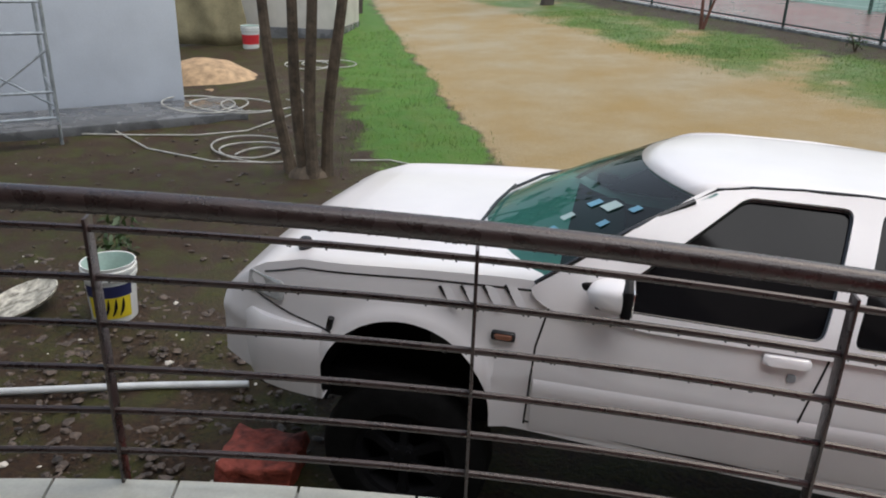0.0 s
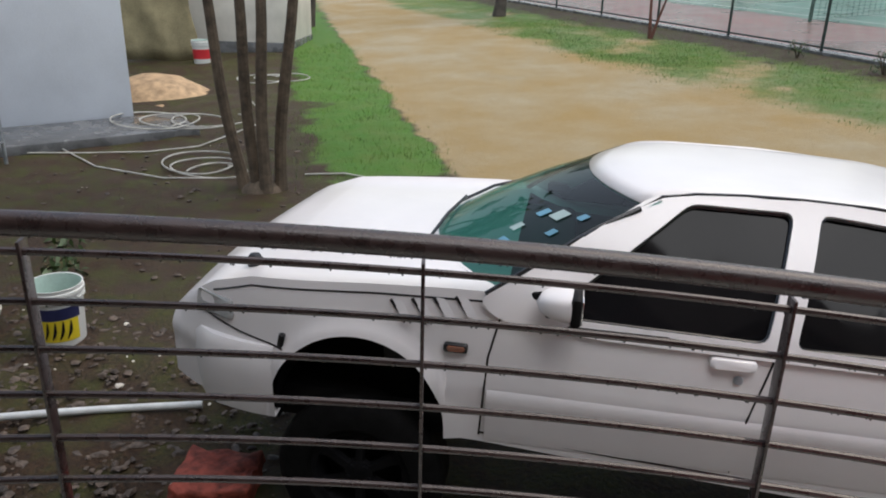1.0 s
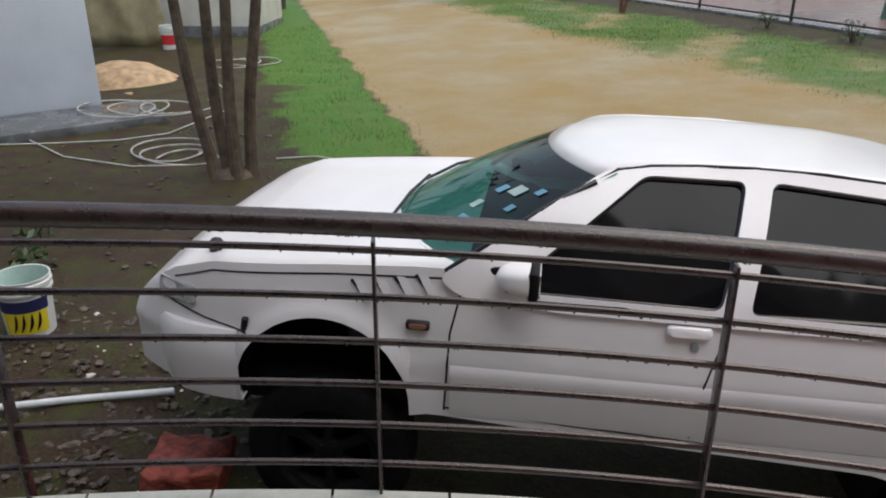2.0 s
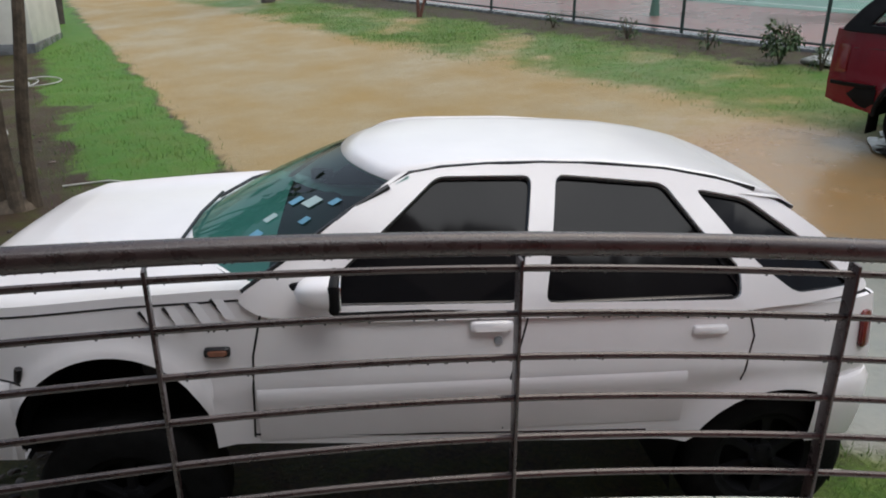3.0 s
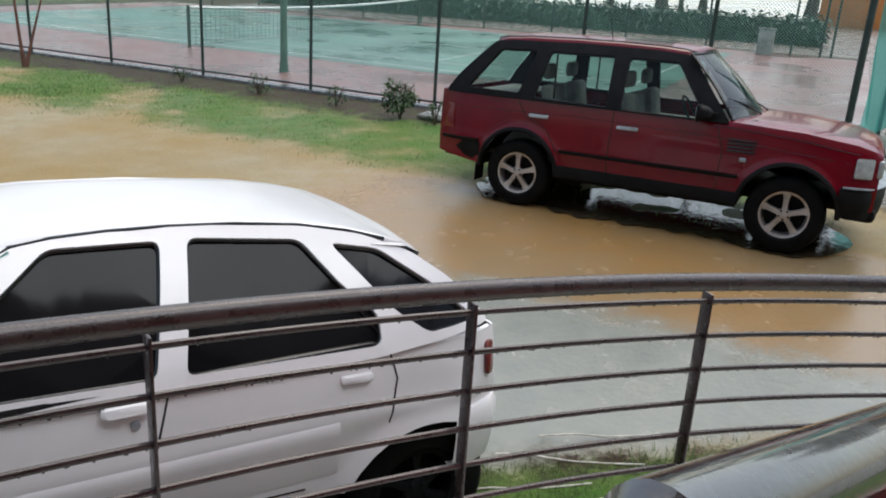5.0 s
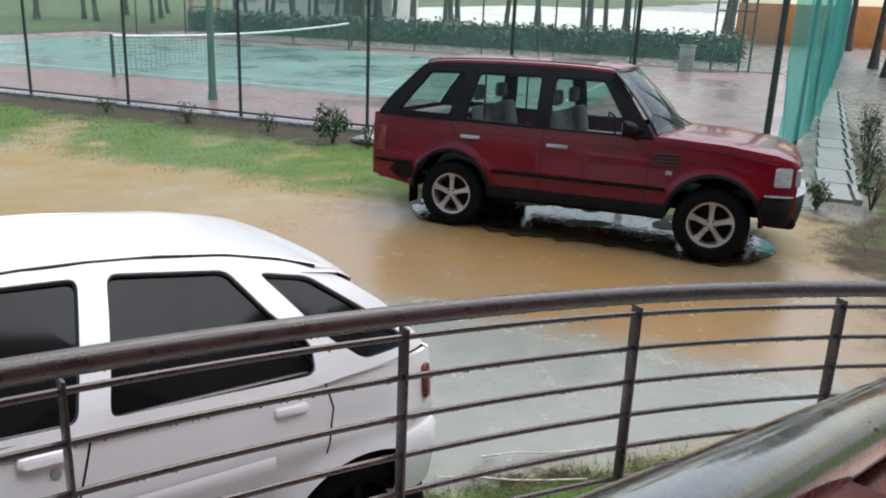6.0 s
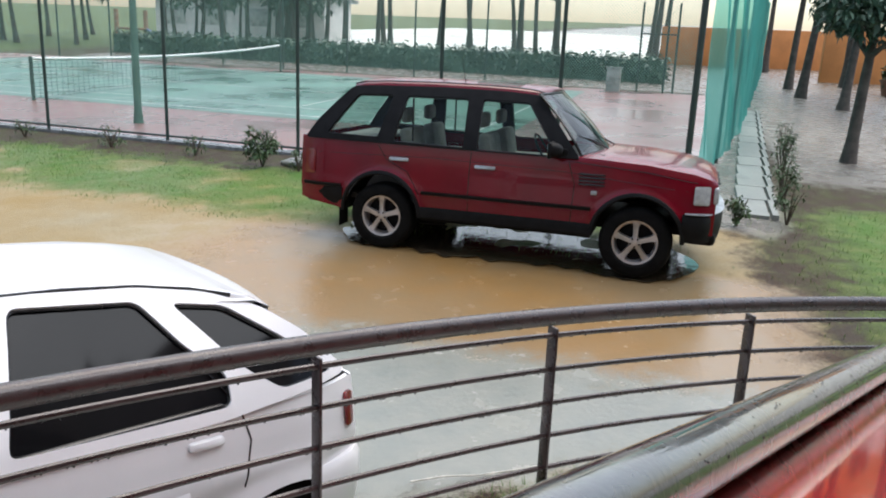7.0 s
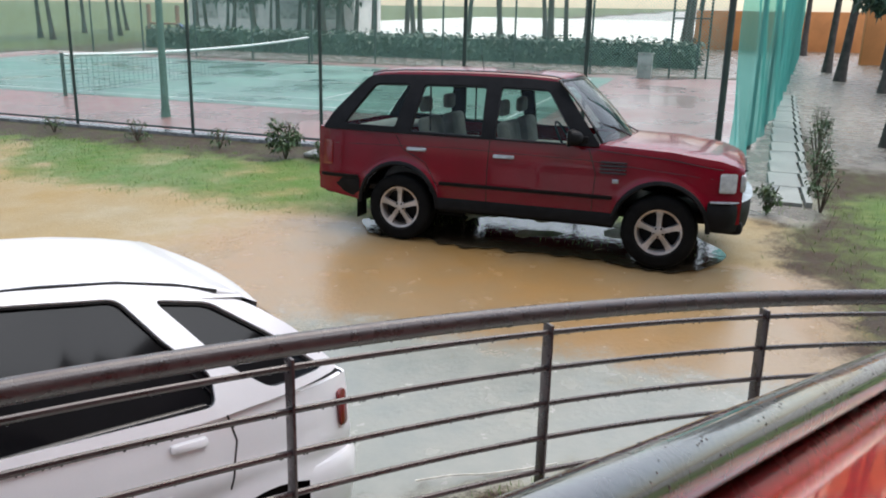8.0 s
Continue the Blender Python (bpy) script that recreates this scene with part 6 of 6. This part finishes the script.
    tagged(solid(part("pavement_ledge", bm, M["pale_concrete"]), 0.06), "pale wet concrete ledge below the fence", "pavement", kind="structure")
    # hedge beyond the court
    bm = bmesh.new()
    for i in range(9000):
        u, w, z = rnd.uniform(-29, -0.5), rnd.uniform(36.4, 37.6), rnd.uniform(0.0, 1.15) ** 0.8
        p = ground_at(u, w)
        leaves(bm, rnd, (p.x, p.y, p.z + z), (0.1, 0.1, 0.1), 1, 0.28)
    hedge = empty("hedge", Matrix.Translation(ground_at(-14, 37)), "long clipped dark green hedge beyond the court", "hedge")
    ob = part("leaf_mass", bm, M["leaf_dark"], hedge, angle=180)
    ob.matrix_parent_inverse = hedge.matrix_world.inverted()
    bm = bmesh.new()
    rows = []
    for i in range(30):
        u = -29 + 28.4 * i / 29
        q = [ground_at(u, w) for w in (36.6, 36.65, 37.35, 37.4)]
        rows.append([q[0], q[1] + Vector((0, 0, 0.95)), q[2] + Vector((0, 0, 0.95)), q[3]])
    grid(bm, rows)
    ob = part("inner_mass", bm, M["leaf_dark"], hedge)
    ob.matrix_parent_inverse = hedge.matrix_world.inverted()
    # trees on the wet paving by the orange wall
    for u, w, h, r, lx in ((4.4, 50, 6, 0.17, 0.3), (4.5, 37.7, 5.5, 0.16, 0.6), (4.55, 33.6, 5.5, 0.17, 0.9), (5.4, 29.7, 3.6, 0.16, 0.7), (6.6, 25.0, 5.0, 0.2, 0.4), (9.0, 33.0, 5.4, 0.2, -0.4), (7.2, 41, 6, 0.22, 0.2)):
        tree("park_tree", ground_at(u, w), h, r, (lx, 0.2), (2.3, 1.5), rnd, "dark-trunked tree on the wet paving", count=1400, size=0.3, group="park trees")
    tree("park_tree", ground_at(3.85, 18.6), 2.95, 0.13, (0.35, 0.1), (1.25, 1.25), rnd, "low dark tree with drooping leaves on the wet paving", count=2400, size=0.2, group="park trees")
    for i in range(16):
        u, w = -46 + 1.5 * i + rnd.uniform(-0.7, 0.7), rnd.uniform(37, 56) if i < 9 else rnd.uniform(44, 58)
        tree("park_tree", ground_at(u, w), rnd.uniform(3.0, 4.6), rnd.uniform(0.12, 0.2), (rnd.uniform(-0.4, 0.4), 0.2), (2.3, 1.5), rnd, "leafy grey-green tree at the far edge of the park", count=700, size=0.42, group="park trees")
    for i in range(24):
        u, w = rnd.uniform(-34, 1.0), rnd.uniform(42, 62)
        tree("park_tree", ground_at(u, w), rnd.uniform(4.6, 6.4) if u < -9 else rnd.uniform(5.4, 7.5), rnd.uniform(0.14, 0.24), (rnd.uniform(-0.6, 0.6), rnd.uniform(-0.5, 0.5)), (2.4, 1.5), rnd, "tall dark trunk in the park beyond the court", count=520, size=0.5, group="park trees")
    # orange boundary wall with a coping
    wall = empty("boundary_wall", Matrix.Translation(ground_at(4, 54)), "orange-painted boundary wall with a pale coping", "wall", kind="structure")
    inv = wall.matrix_world.inverted()
    for (u0, w0), (u1, w1), h, nm in (((-1.6, 53.3), (9.0, 55.0), 2.3, "wall"), ((6.4, 43.5), (16, 46.0), 2.5, "wall")):
        a, b = ground_at(u0, w0), ground_at(u1, w1)
        d = b - a
        m = Matrix.Rotation(math.atan2(d.y, d.x), 4, "Z")
        c = (a + b) / 2
        bm = bmesh.new()
        box(bm, (c.x, c.y, c.z + h / 2 - 0.3), (d.xy.length, 0.25, h + 0.6), 0.02, m)
        ob = part("wall", bm, M["orange_wall"], wall)
        ob.matrix_parent_inverse = inv
        bm = bmesh.new()
        box(bm, (c.x, c.y, c.z + h + 0.06), (d.xy.length + 0.1, 0.36, 0.12), 0.02, m)
        part("coping", bm, M["render_wall"], ob).matrix_parent_inverse = inv
    p = ground_at(8.2, 37)
    pot = empty("plant_pot", Matrix.Translation(p), "dark clay pot with a small leafy plant", "plant pot")
    bm = bmesh.new()
    lathe(bm, [(0.001, 0), (0.3, 0), (0.4, 0.55), (0.44, 0.56), (0.44, 0.64), (0.38, 0.62), (0.001, 0.55)], 20)
    part("pot", bm, M["pot"], pot)
    bm = bmesh.new()
    leaves(bm, rnd, (0, 0, 0.95), (0.4, 0.4, 0.4), 160, 0.3)
    part("foliage", bm, M["leaf"], pot, angle=180)
    # far pale pavilion and play frame at the edge of the park
    for u, w, ln in ((-36, 62, 16),):
        a = ground_at(u, w)
        h = empty("pavilion", Matrix.Translation(a) @ Matrix.Rotation(math.atan2(-0.704, 0.71), 4, "Z"), "long pale low building far behind the trees", "building")
        bm = bmesh.new()
        box(bm, (0, 0, 1.5), (ln, 5, 3.4), 0.03)
        part("wall", bm, M["render_wall"], h)
        bm = bmesh.new()
        box(bm, (0, 0, 3.3), (ln + 1, 6, 0.3), 0.05)
        part("roof", bm, M["wet_concrete"], h)
        for k in range(int(ln // 4)):
            bm = bmesh.new()
            box(bm, (-ln / 2 + 2 + 4 * k, -2.5, 1.6), (2.0, 0.1, 1.4), 0.02)
            part("window", bm, M["pale_concrete"], h)
    p = ground_at(-29.5, 38)
    play = empty("play_frame", Matrix.Translation(p), "blue and orange play frame on the far lawn", "play frame")
    bm = bmesh.new()
    sweep(bm, [(-0.3, 0, 0), (-0.3, 0, 2.2)], 0.12, 8)
    sweep(bm, [(1.2, 0, 0), (1.2, 0, 2.2)], 0.12, 8)
    box(bm, (0.45, 0, 1.2), (1.5, 1.0, 0.1), 0.02)
    part("frame", bm, mat("faded_orange", (0.30, 0.19, 0.12), 0.6, var=0.2), play)
    bm = bmesh.new()
    sweep(bm, [(1.2, 0, 1.2), (1.9, 0.1, 0.7), (2.7, 0.1, 0.15)], 0.3, 6, flat=0.3)
    part("slide", bm, M["blue_slide"], play)
    # bench groups on the paving
    for u, w in ((-4.5, 47), (-1.8, 49), (-10, 52)):
        p = ground_at(u, w)
        b = empty("park_bench", Matrix.Translation(p) @ Matrix.Rotation(radians(-45), 4, "Z"), "dark park bench on the wet paving", "bench", "park benches")
        bm = bmesh.new()
        box(bm, (0, 0, 0.45), (1.5, 0.45, 0.06), 0.015)
        part("seat", bm, M["bark_dark"], b)
        for x in (-0.6, 0.6):
            bm = bmesh.new()
            box(bm, (x, 0, 0.21), (0.08, 0.4, 0.44), 0.01)
            part("leg", bm, M["bark_dark"], b)


build_left_yard()
build_court()
build_fences()
build_park()
build_grass()
